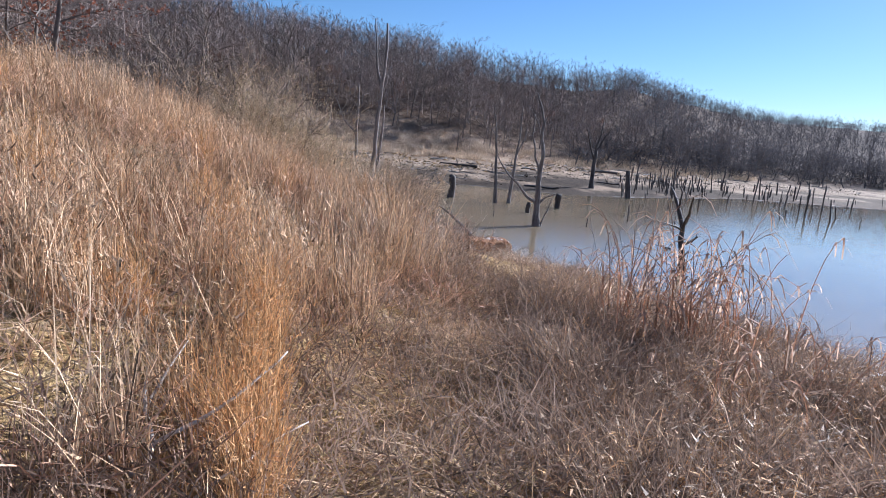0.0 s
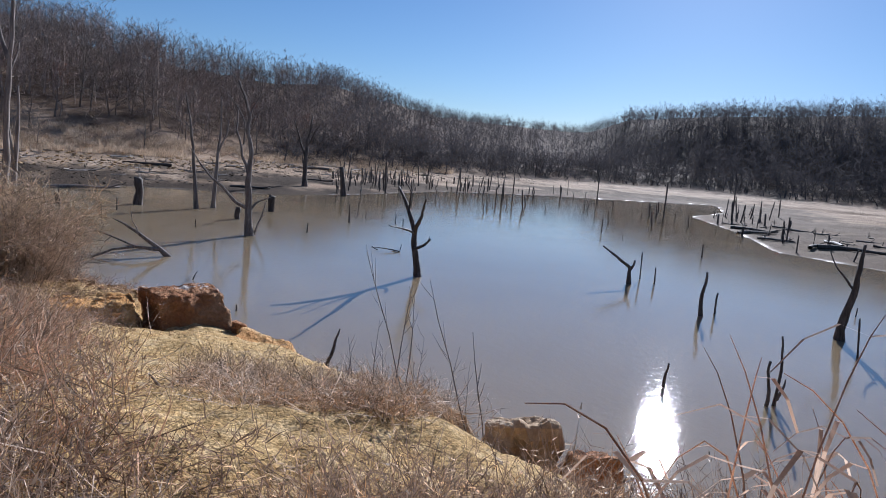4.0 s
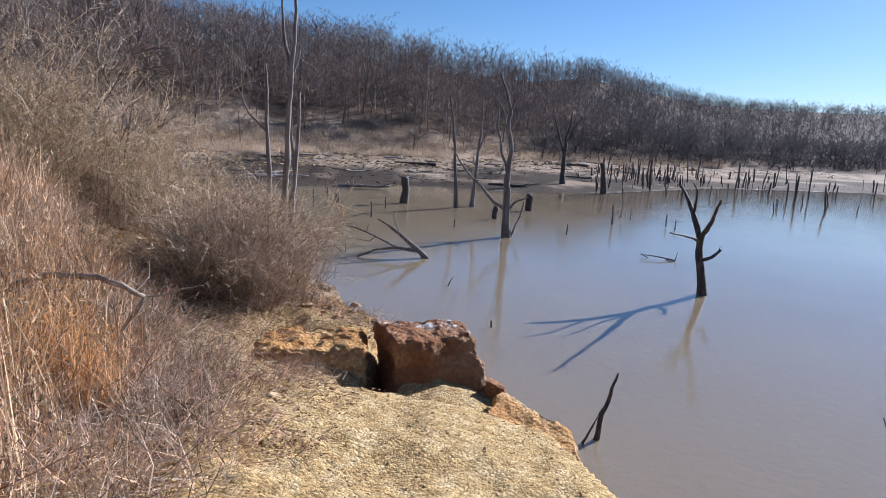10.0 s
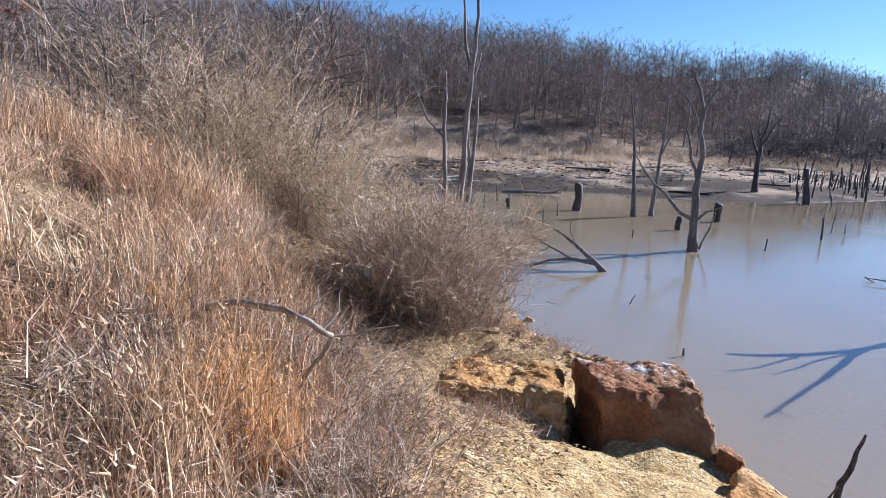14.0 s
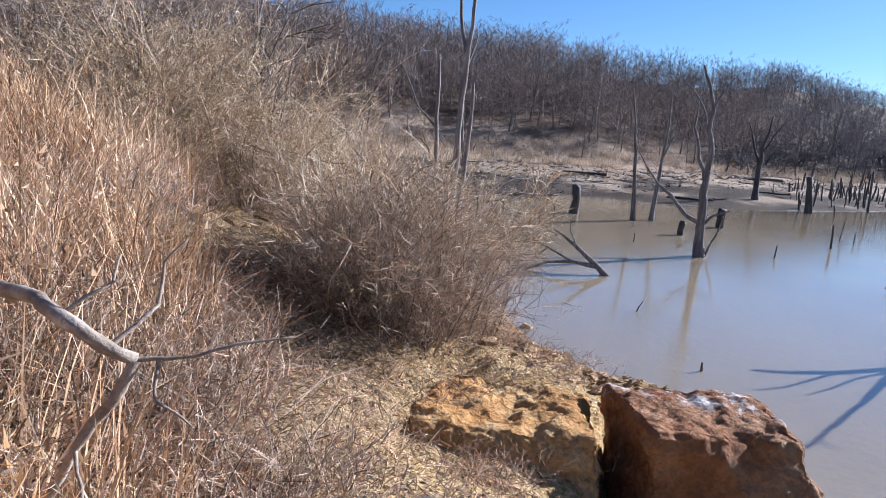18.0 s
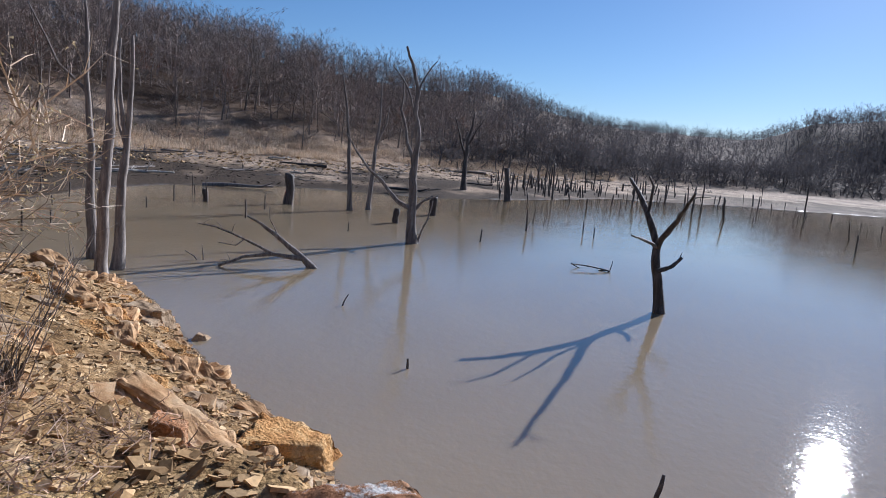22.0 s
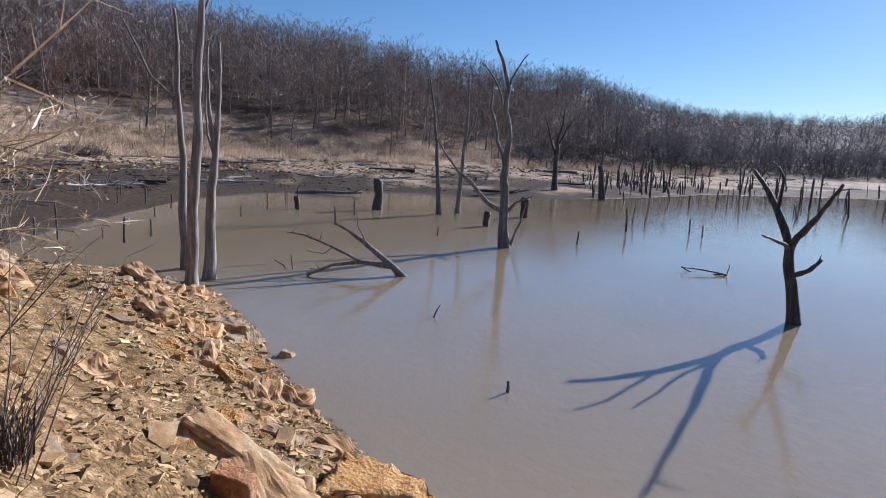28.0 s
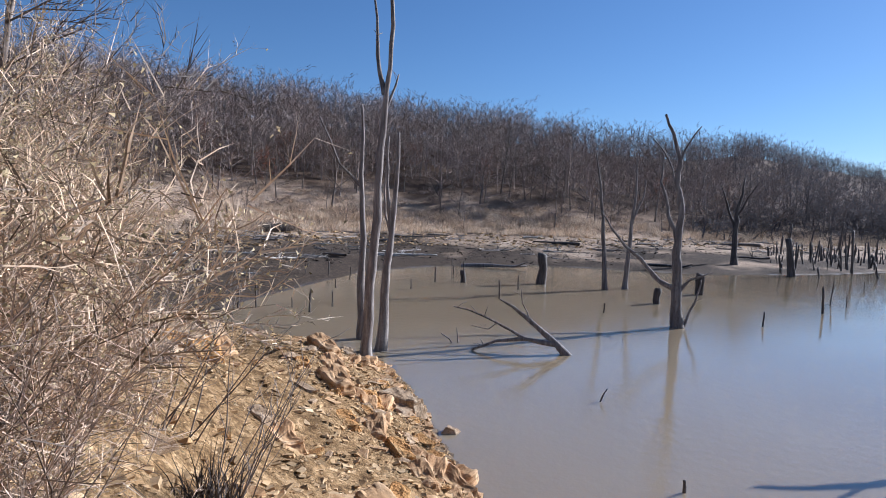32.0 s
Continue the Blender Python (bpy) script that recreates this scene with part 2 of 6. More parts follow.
def water_material():
    m = bpy.data.materials.new("muddy_water")
    m.use_nodes = True
    n, l = m.node_tree.nodes, m.node_tree.links
    b = n["Principled BSDF"]
    g = n.new("ShaderNodeNewGeometry")
    a, c = n.new("ShaderNodeTexNoise"), n.new("ShaderNodeTexNoise")
    a.inputs["Scale"].default_value, a.inputs["Detail"].default_value = 0.06, 3
    c.inputs["Scale"].default_value, c.inputs["Detail"].default_value = 3.2, 1.5
    l.new(g.outputs["Position"], a.inputs[0])
    l.new(g.outputs["Position"], c.inputs[0])
    r = n.new("ShaderNodeValToRGB")
    r.color_ramp.elements[0].position, r.color_ramp.elements[0].color = 0.3, (0.232, 0.174, 0.107, 1)
    r.color_ramp.elements[1].position, r.color_ramp.elements[1].color = 0.7, (0.287, 0.222, 0.143, 1)
    l.new(a.outputs[0], r.inputs[0])
    l.new(r.outputs[0], b.inputs["Base Color"])
    b.inputs["Roughness"].default_value = 0.03
    b.inputs["IOR"].default_value = 1.72
    b.subsurface_method = "BURLEY"
    b.inputs["Subsurface Weight"].default_value, b.inputs["Subsurface Scale"].default_value = 0.7, 0.16
    b.inputs["Subsurface Radius"].default_value = (1.0, 0.8, 0.6)
    bp, fine, b2 = n.new("ShaderNodeBump"), n.new("ShaderNodeTexNoise"), n.new("ShaderNodeBump")
    bp.inputs["Strength"].default_value, bp.inputs["Distance"].default_value = 0.3, 0.02
    l.new(c.outputs[0], bp.inputs["Height"])
    fine.inputs["Scale"].default_value, fine.inputs["Detail"].default_value = 13.0, 2.0
    l.new(g.outputs["Position"], fine.inputs[0])
    b2.inputs["Strength"].default_value, b2.inputs["Distance"].default_value = 0.35, 0.007
    l.new(fine.outputs[0], b2.inputs["Height"])
    l.new(bp.outputs[0], b2.inputs["Normal"])
    l.new(b2.outputs[0], b.inputs["Normal"])
    return m


def chips(m, scale, depth):
    """Small broken chips over a coarse stone, as relief."""
    n, l = m.node_tree.nodes, m.node_tree.links
    b = n["Principled BSDF"]
    tc, vo, tn, ad, bp = n.new("ShaderNodeTexCoord"), n.new("ShaderNodeTexVoronoi"), n.new("ShaderNodeTexNoise"), n.new("ShaderNodeMath"), n.new("ShaderNodeBump")
    vo.inputs["Scale"].default_value = scale
    tn.inputs["Scale"].default_value, tn.inputs["Detail"].default_value, tn.inputs["Roughness"].default_value = scale * 0.7, 8, 0.7
    l.new(tc.outputs["Object"], tn.inputs[0])
    l.new(tc.outputs["Object"], vo.inputs["Vector"])
    ad.operation = "MULTIPLY_ADD"
    l.new(vo.outputs["Distance"], ad.inputs[0])
    ad.inputs[1].default_value = 0.5
    l.new(tn.outputs[0], ad.inputs[2])
    bp.inputs["Strength"].default_value, bp.inputs["Distance"].default_value = 1.0, depth
    l.new(ad.outputs[0], bp.inputs["Height"])
    l.new(b.inputs["Normal"].links[0].from_socket, bp.inputs["Normal"])
    l.new(bp.outputs[0], b.inputs["Normal"])


def crust(m, low, colour):
    """Pale lichen crust in patches on the top of a block."""
    n, l = m.node_tree.nodes, m.node_tree.links
    b = n["Principled BSDF"]
    tc, sep, tn = n.new("ShaderNodeTexCoord"), n.new("ShaderNodeSeparateXYZ"), n.new("ShaderNodeTexNoise")
    tn.inputs["Scale"].default_value, tn.inputs["Detail"].default_value, tn.inputs["Roughness"].default_value = 4.0, 8, 0.75
    l.new(tc.outputs["Object"], sep.inputs[0])
    l.new(tc.outputs["Object"], tn.inputs[0])
    up, pa, mu, mx = n.new("ShaderNodeMapRange"), n.new("ShaderNodeMapRange"), n.new("ShaderNodeMath"), n.new("ShaderNodeMix")
    up.inputs[1].default_value, up.inputs[2].default_value = low, low + 0.05
    pa.inputs[1].default_value, pa.inputs[2].default_value = 0.49, 0.56
    l.new(sep.outputs["Z"], up.inputs[0])
    l.new(tn.outputs[0], pa.inputs[0])
    mu.operation, mx.data_type = "MULTIPLY", "RGBA"
    l.new(up.outputs[0], mu.inputs[0])
    l.new(pa.outputs[0], mu.inputs[1])
    old = b.inputs["Base Color"].links[0].from_socket
    side, m2 = n.new("ShaderNodeMapRange"), n.new("ShaderNodeMath")
    side.inputs[1].default_value, side.inputs[2].default_value = 0.05, 0.3
    l.new(sep.outputs["Y"], side.inputs[0])
    m2.operation = "MULTIPLY"
    l.new(mu.outputs[0], m2.inputs[0])
    l.new(side.outputs[0], m2.inputs[1])
    l.new(m2.outputs[0], mx.inputs[0])
    l.new(old, mx.inputs[6])
    mx.inputs[7].default_value = (*colour, 1)
    l.new(mx.outputs[2], b.inputs["Base Color"])


M_CRUSTED = mat("crusted_red_sandstone", [(0.32, 0.13, 0.055), (0.42, 0.20, 0.09), (0.54, 0.34, 0.19)], 2.0, 18, 0.9, 1.0, 0.1, dist=0.05)
crust(M_CRUSTED, 0.40, (0.78, 0.73, 0.68))
for m in (M_CRUSTED, M_BLOCK, M_OCHRE):
    chips(m, 17.0, 0.06)
M_GROUND, M_WATER = ground_material(), water_material()

# ---- the lie of the land ----
SHORE = [(2.95, 2.5), (2.3, 3.6), (1.45, 5.1), (0.95, 6.9), (0.3, 8.6), (-0.2, 11), (-0.8, 13.4), (-1.3, 15.3), (-2.4, 17), (-3.5, 18.4), (-4.7, 20.4), (-6.3, 23.4), (-7.7, 25.3), (-9.6, 25.9),
         (-13, 27.3), (-15.3, 27.8), (-18.3, 30.5), (-18.9, 34.5), (-19.4, 41), (-20, 51), (-17, 59), (-9, 66.5), (6, 66.8), (16, 73.5), (33, 90), (56, 97.5), (70, 99), (102, 105),
         (99, 100), (84, 83), (66.5, 71.5), (57, 53), (47, 38.5), (48.5, 33.5), (50, 29), (60, 12), (62, -30), (30, -50), (16, -22), (8.5, -7), (4.4, -2.4), (3.0, 1)]


CREEK = [(74, 117), (92, 121), (112, 116), (128, 104), (136, 88)]


def shore_distance(x, y):
    """Metres from the water's edge: positive on land, negative on the water."""
    p = np.array(SHORE)
    q = np.roll(p, -1, axis=0)
    best = np.full(x.shape, 1e9)
    inside = np.zeros(x.shape, bool)
    for (ax, ay), (bx, by) in zip(p, q):
        ex, ey = bx - ax, by - ay
        k = np.clip(((x - ax) * ex + (y - ay) * ey) / (ex * ex + ey * ey), 0, 1)
        best = np.minimum(best, (x - ax - k * ex) ** 2 + (y - ay - k * ey) ** 2)
        cross = (ay > y) != (by > y)
        if by != ay:
            inside ^= cross & (x < (bx - ax) * (y - ay) / (by - ay) + ax)
    d = np.sqrt(best)
    return np.where(inside, -d, d)


def sstep(a, b, v):
    k = np.clip((v - a) / (b - a), 0, 1)
    return k * k * (3 - 2 * k)


def hash_grid(i, j, s):
    v = np.sin(i * 127.1 + j * 311.7 + s * 74.7) * 43758.5453
    return v - np.floor(v)


def vnoise(x, y, s=0):
    i, j = np.floor(x), np.floor(y)
    u, v = x - i, y - j
    u, v = u * u * (3 - 2 * u), v * v * (3 - 2 * v)
    return ((hash_grid(i, j, s) * (1 - u) + hash_grid(i + 1, j, s) * u) * (1 - v) + (hash_grid(i, j + 1, s) * (1 - u) + hash_grid(i + 1, j + 1, s) * u) * v) - 0.5


def fbm(x, y, s=0, octaves=4):
    return sum(vnoise(x * 2 ** k + 17 * k, y * 2 ** k - 9 * k, s + k) * 0.55 ** k for k in range(octaves))


PATH_Y = [-60, -14, -7.9, -5.6, -4, -2, 0, 1.4, 2.6, 4.5, 6.1, 7.2, 9, 12, 15, 20, 25, 32]
PATH_Z = [5.0, 4.6, 4.62, 4.62, 4.5, 4.4, 4.42, 4.4, 4.0, 3.6, 3.35, 3.05, 3.05, 2.75, 2.08, 1.0, 0.8, 0.6]
AZ = [-180, -90, -40, -30, -10, 0, 7, 10, 15, 20, 32, 37, 45, 60, 90, 180]
HILL_Z = [14, 24, 22, 22, 23, 22.5, 26, 30.5, 33, 34, 36, 36, 38.5, 40, 30, 14]
HILL_W = [120, 80, 70, 75, 95, 110, 140, 170, 250, 380, 480, 210, 170, 150, 140, 120]
FLAT_B = [25, 25, 28, 28, 30, 32, 33, 34, 36, 42, 55, 65, 65, 65, 60, 25]
FLAT_S = [0.08, 0.08, 0.075, 0.075, 0.07, 0.065, 0.06, 0.05, 0.04, 0.03, 0.02, 0.02, 0.025, 0.03, 0.03, 0.08]


def azimuth(x, y):
    return np.degrees(np.arctan2(x + 1, y - 5))


def land(x, y, rough=True):
    """The height of the ground, and how far each place lies behind the brush line."""
    x, y = np.asarray(x, float), np.asarray(y, float)
    d = shore_distance(x, y)
    az = azimuth(x, y)
    u = x + 0.9
    g = np.interp(y, PATH_Y, PATH_Z)
    left = np.maximum(-u - 0.4, 0)
    rise = (0.17 * np.minimum(left, 2) + np.interp(y, [-3, 3, 5], [0.22, 0.3, 0.39]) * np.clip(left - 2, 0, 6.5) + 0.1 * np.maximum(left - 8.5, 0)) * np.interp(y, [8, 10, 15, 24], [1, 0.75, 0.25, 0.12])
    bank = g + rise - np.interp(y, [-3, 0.5], [0.06, 0.17]) * np.clip(u, 0, 3.2)
    bank = bank - 0.38 * sstep(1.0, 2.2, x) * sstep(-1.5, 1.5, y) * sstep(5, 3.5, y)
    bank = bank - 0.12 * sstep(-3.6, -3.1, x) * sstep(6.8, 7.3, y) * sstep(9.2, 8.8, y) - 0.7 * np.exp(-((x + 1.7) / 0.17) ** 2) * sstep(7.35, 7.75, y) * sstep(9.2, 8.8, y)
    steep = np.interp(y, [-20, -9, -3, 1, 8.8, 10.5, 14, 40], [0.9, 2.6, 3.0, 5.0, 4.0, 0.9, 0.5, 0.45])
    near = np.minimum(bank, np.maximum(d, 0) * steep + 0.02)
    if rough:
        near = near + fbm(x * 1.3, y * 1.3, 3) * np.interp(y, [0, 1.5, 8, 10], [0.16, 0.08, 0.08, 0.2]) * np.clip(d, 0.1, 1) + fbm(x * 5, y * 5, 8, 3) * 0.03
    b = np.interp(az, AZ, FLAT_B)
    back_d = d - b
    foot = np.interp(az, [-60, -35, -5, 8, 20], [0.3, 0.3, 0.26, 0.15, 0.1])
    hill = np.interp(az, AZ, HILL_Z) * (foot * sstep(-2, 24, back_d) + (1 - foot) * sstep(0.08, 1, back_d / np.interp(az, AZ, HILL_W)))
    hill = hill * (1 - 0.45 * sstep(1.0, 1.7, back_d / np.interp(az, AZ, HILL_W)))
    far = np.interp(az, AZ, FLAT_S) * np.clip(d, 0, b) + hill
    if rough:
        far = far + fbm(x * 0.3, y * 0.3, 5) * 0.3 * sstep(0, 6, d) + fbm(x * 0.03, y * 0.03, 6) * 2 * sstep(5, 60, back_d)
    w = sstep(-14, 0, y - 34 - 0.05 * np.abs(x)) * sstep(-70, 70, y + 40)
    w = np.maximum(w, sstep(20, 36, x))
    h = near * (1 - w) + far * w
    for (ax, ay), (bx, by) in zip(CREEK, CREEK[1:]):
        ex, ey = bx - ax, by - ay
        k = np.clip(((x - ax) * ex + (y - ay) * ey) / (ex * ex + ey * ey), 0, 1)
        h = np.where((x - ax - k * ex) ** 2 + (y - ay - k * ey) ** 2 < 7.0, np.minimum(h, -0.06), h)
    bed = np.where(w > 0.5, -0.25, -0.6) * sstep(0, 2.5, -d) - 0.02
    return np.where(d > 0, h, bed), back_d, d, w


def land_z(x, y):
    return float(land(np.array([x]), np.array([y]))[0][0])


# ---- mesh helpers ----
def mesh_from(name, verts, faces, material, smooth=False):
    me = bpy.data.meshes.new(name)
    me.from_pydata([tuple(v) for v in verts], [], [tuple(q) for q in faces])
    if smooth:
        me.polygons.foreach_set("use_smooth", [True] * len(me.polygons))
    me.materials.append(material)
    return me


def mesh_arrays(name, verts, tris, material):
    """A mesh from arrays of corners and triangles."""
    me = bpy.data.meshes.new(name)
    verts, tris = np.ascontiguousarray(verts, np.float32), np.ascontiguousarray(tris, np.int32)
    me.vertices.add(len(verts))
    me.vertices.foreach_set("co", verts.ravel())
    me.loops.add(tris.size)
    me.loops.foreach_set("vertex_index", tris.ravel())
    me.polygons.add(len(tris))
    me.polygons.foreach_set("loop_start", np.arange(0, tris.size, 3, dtype=np.int32))
    me.update(calc_edges=True)
    me.polygons.foreach_set("use_smooth", [False] * len(tris))
    me.materials.append(material)
    return me


def part(name, me, parent=None, label=""):
    ob = new(name, me)
    if parent is not None:
        ob.parent = parent
    if label:
        ob["label"] = label
    return ob


class Build:
    """Gathers tubes, blades and lumps into one mesh."""

    def __init__(self):
        self.v, self.f = [], []

    def tube(self, pts, radii, sides=5, cap=True):
        base = len(self.v)
        pts = [Vector(p) for p in pts]
        for k, p in enumerate(pts):
            t = (pts[min(k + 1, len(pts) - 1)] - pts[max(k - 1, 0)]).normalized()
            a = t.cross(Vector((0.31, 0.95, 0.05))).normalized()
            c = t.cross(a)
            for s in range(sides):
                w = 2 * math.pi * s / sides
                self.v.append(p + (a * math.cos(w) + c * math.sin(w)) * radii[k])
        for k in range(len(pts) - 1):
            for s in range(sides):
                s2 = (s + 1) % sides
                i, j = base + k * sides, base + (k + 1) * sides
                self.f.append((i + s, i + s2, j + s2))
                self.f.append((i + s, j + s2, j + s))
        if cap:
            e = base + (len(pts) - 1) * sides
            self.v.append(pts[-1] + (pts[-1] - pts[-2]).normalized() * radii[-1] * 0.4)
            for s in range(sides):
                self.f.append((e + s, e + (s + 1) % sides, len(self.v) - 1))

    def arrays(self):
        return np.array([tuple(v) for v in self.v], np.float32).reshape(-1, 3), np.array(self.f, np.int32).reshape(-1, 3)

    def mesh(self, name, material, smooth=True):
        v, t = self.arrays()
        me = mesh_arrays(name, v, t, material)
        if smooth:
            me.polygons.foreach_set("use_smooth", [True] * len(me.polygons))
        return me


def scatter(sets, places):
    """Joins copies of arrays: places are (kind, x, y, z, turn, size, height)."""
    vs, fs, count = [], [], 0
    for kind, x, y, z, turn, size, tall in places:
        v, t = sets[kind]
        c, s = math.cos(turn) * size, math.sin(turn) * size
        w = np.empty_like(v)
        w[:, 0] = v[:, 0] * c - v[:, 1] * s + x
        w[:, 1] = v[:, 0] * s + v[:, 1] * c + y
        w[:, 2] = v[:, 2] * tall + z
        vs.append(w)
        fs.append(t + count)
        count += len(v)
    return np.concatenate(vs), np.concatenate(fs)


def wobble(rng, pts, amount):
    """A line with points between, bent a little."""
    out = []
    for a, b in zip(pts, pts[1:]):
        a, b = Vector(a), Vector(b)
        out.append(a)
        m = (a + b) / 2
        k = (b - a).length * amount
        out.append(m + Vector((rng.uniform(-k, k), rng.uniform(-k, k), rng.uniform(-k, k) * 0.3)))
    out.append(Vector(pts[-1]))
    return out


# ---- ground and water ----
def build_ground():
    ang = np.radians(np.concatenate([np.linspace(-180, -80, 40, endpoint=False), np.linspace(-80, 80, 480, endpoint=False), np.linspace(80, 180, 40, endpoint=False)]))
    rad = [0.05]
    while rad[-1] < 1800:
        rad.append(rad[-1] + max(0.06, rad[-1] * 0.023))
    rad = np.array(rad)
    A, R = np.meshgrid(ang, rad)
    x, y = -1 + R * np.sin(A), 1.5 + R * np.cos(A)
    h, back_d, d, w = land(x.ravel(), y.ravel())
    nr, na = len(rad), len(ang)
    verts = np.stack([x.ravel(), y.ravel(), h], 1)
    i, j = np.meshgrid(np.arange(nr - 1), np.arange(na), indexing="ij")
    i, j = i.ravel(), j.ravel()
    j2 = (j + 1) % na
    a, b, c, e = i * na + j, i * na + j2, (i + 1) * na + j2, (i + 1) * na + j
    tris = np.concatenate([np.stack([a, c, b], 1), np.stack([a, e, c], 1)])
    me = mesh_arrays("ground", verts, tris, M_GROUND)
    me.polygons.foreach_set("use_smooth", [True] * len(me.polygons))
    xx, yy = x.ravel(), y.ravel()
    n1 = fbm(xx * 0.15, yy * 0.15, 11)
    zones = {"flats": w, "wet": sstep(0.7, 0.1, d) * np.where(w > 0.5, 0.8, 0.5) * np.clip(0.55 + 1.6 * fbm(xx * 0.4, yy * 0.4, 19), 0, 1), "rubble": (1 - w) * sstep(8.8, 10.0, yy + n1),
             "mud": np.where(w > 0.3, sstep(18, 9, (d + n1 * 24 - sstep(0, -25, xx) * 4) / np.interp(azimuth(xx, yy), [-25, -10, 15, 32], [1.3, 0.85, 0.9, 1.9])) * 0.94, sstep(0.5, 0.1, d) * 0.6) * np.where(w > 0.3, sstep(30, 0, np.abs(azimuth(xx, yy) + 20) - 25) * 0.25 + 0.75, 1),
             "tawny": w * sstep(-6, 2, back_d + n1 * 8),
             "straw": np.maximum(w * 0, (1 - w) * sstep(2.2, 3.6, np.abs(xx + 0.9 + np.where(yy > 3, 0.4, 0)) + 0.85 * sstep(4.4, 5.4, yy) * sstep(-1.9, -2.5, xx) + n1 * 1.5) * np.where((yy > 2.5) & (xx > -1), 0, 1) * sstep(0.5, 3, d) * sstep(12, 8.5, yy)),
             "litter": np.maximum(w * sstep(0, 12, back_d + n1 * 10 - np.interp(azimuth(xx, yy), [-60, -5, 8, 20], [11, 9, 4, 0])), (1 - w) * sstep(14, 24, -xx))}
    for name, values in zones.items():
        me.attributes.new(name, "FLOAT", "POINT").data.foreach_set("value", np.ascontiguousarray(values, np.float32))
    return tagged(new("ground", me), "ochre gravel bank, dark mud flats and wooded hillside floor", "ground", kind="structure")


build_ground()
water_me = mesh_from("water", [(-30, -60, 0), (140, -60, 0), (140, 135, 0), (-30, 135, 0)], [(0, 1, 2, 3)], M_WATER)
tagged(new("water", water_me), "still muddy brown pond water reflecting the sky", "water", kind="structure")


# ---- dead trees standing in the pond ----
def dead_tree(name, base, right, lines, r0, label, category="dead tree", material=None, seed=1, group="", depth=0.25, z=0.0, trunk="trunk", branch="branch", twigs=0, bend=0.05):
    """A bare tree from lines of (sideways, height): the first is the trunk, the rest its limbs. Each line has its own thickness."""
    rng = random.Random(seed)
    root = tagged(new(name), label, category, group)
    root.location = (base[0], base[1], z)
    rx, ry = right
    deep = Vector((-ry, rx, 0))
    ends = {}
    for k, (line, ra, rb, *far) in enumerate(lines):
        side = 0 if k == 0 else rng.uniform(-depth, depth)
        start = line[0]
        d0 = ends.get(start, 0.0)
        d1 = far[0] if far else d0 + side * math.hypot(line[-1][0] - start[0], line[-1][1] - start[1])
        pts = []
        for n, (s, h) in enumerate(line):
            dd = d0 + (d1 - d0) * (n / (len(line) - 1)) ** (1.6 if k == 0 else 1.0)
            ends[(s, h)] = dd
            pts.append(Vector((rx * s, ry * s, h)) + deep * dd)
        if k == 0:
            pts[0].z = -0.4
        pts = wobble(rng, wobble(rng, pts, bend), bend * 0.8)
        m = len(pts) - 1
        radii = [ra + (rb - ra) * (i / m) ** 0.85 for i in range(m + 1)]
        radii = [r * rng.uniform(0.9, 1.12) for r in radii]
        if k == 0:
            radii[0] *= 1.45
            radii[1] *= 1.12
        b, sprigs = Build(), []
        b.tube(pts, radii, 8 if ra > 0.08 else 6)
        for _ in range(twigs if k else 0):
            i = rng.randrange(m // 2, m)
            q = pts[i]
            w = Vector((rng.uniform(-1, 1), rng.uniform(-1, 1), rng.uniform(0, 1))).normalized() * rng.uniform(0.15, 0.5)
            tw = Build()
            sprigs.append(tw)
            tw.tube([q, q + w * 0.5 + Vector((0, 0, 0.03)), q + w], [radii[i] * 0.4, radii[i] * 0.28, 0.006], 4)
        limb = part(trunk if k == 0 else branch, b.mesh(trunk if k == 0 else branch, material or M_DARKWOOD), root)
        for tw in sprigs:
            part("twig", tw.mesh("twig", material or M_DARKWOOD), limb)
    return root


dead_tree("forked_snag", (8.85, 25.6), (0.88, -0.47),
          [([(0, 0), (-0.24, 1.21), (-0.39, 2.13), (-0.84, 3.19), (-1.22, 3.8), (-1.62, 4.3)], 0.19, 0.05, 1.5),
           ([(-0.39, 2.13), (-0.02, 2.92), (0.25, 3.5), (0.5, 4.12)], 0.12, 0.04, -2.4),
           ([(-0.26, 1.39), (0.17, 1.6), (0.43, 1.91)], 0.085, 0.05, 0.3),
           ([(-0.39, 2.13), (-0.8, 2.5), (-1.06, 2.75)], 0.07, 0.025, -2.6),
           ([(-0.84, 3.19), (-0.77, 4.12), (-0.96, 4.46)], 0.06, 0.03, 0.6)],
          0.2, "dark forked dead tree with broken limbs standing in water", seed=2, twigs=1)
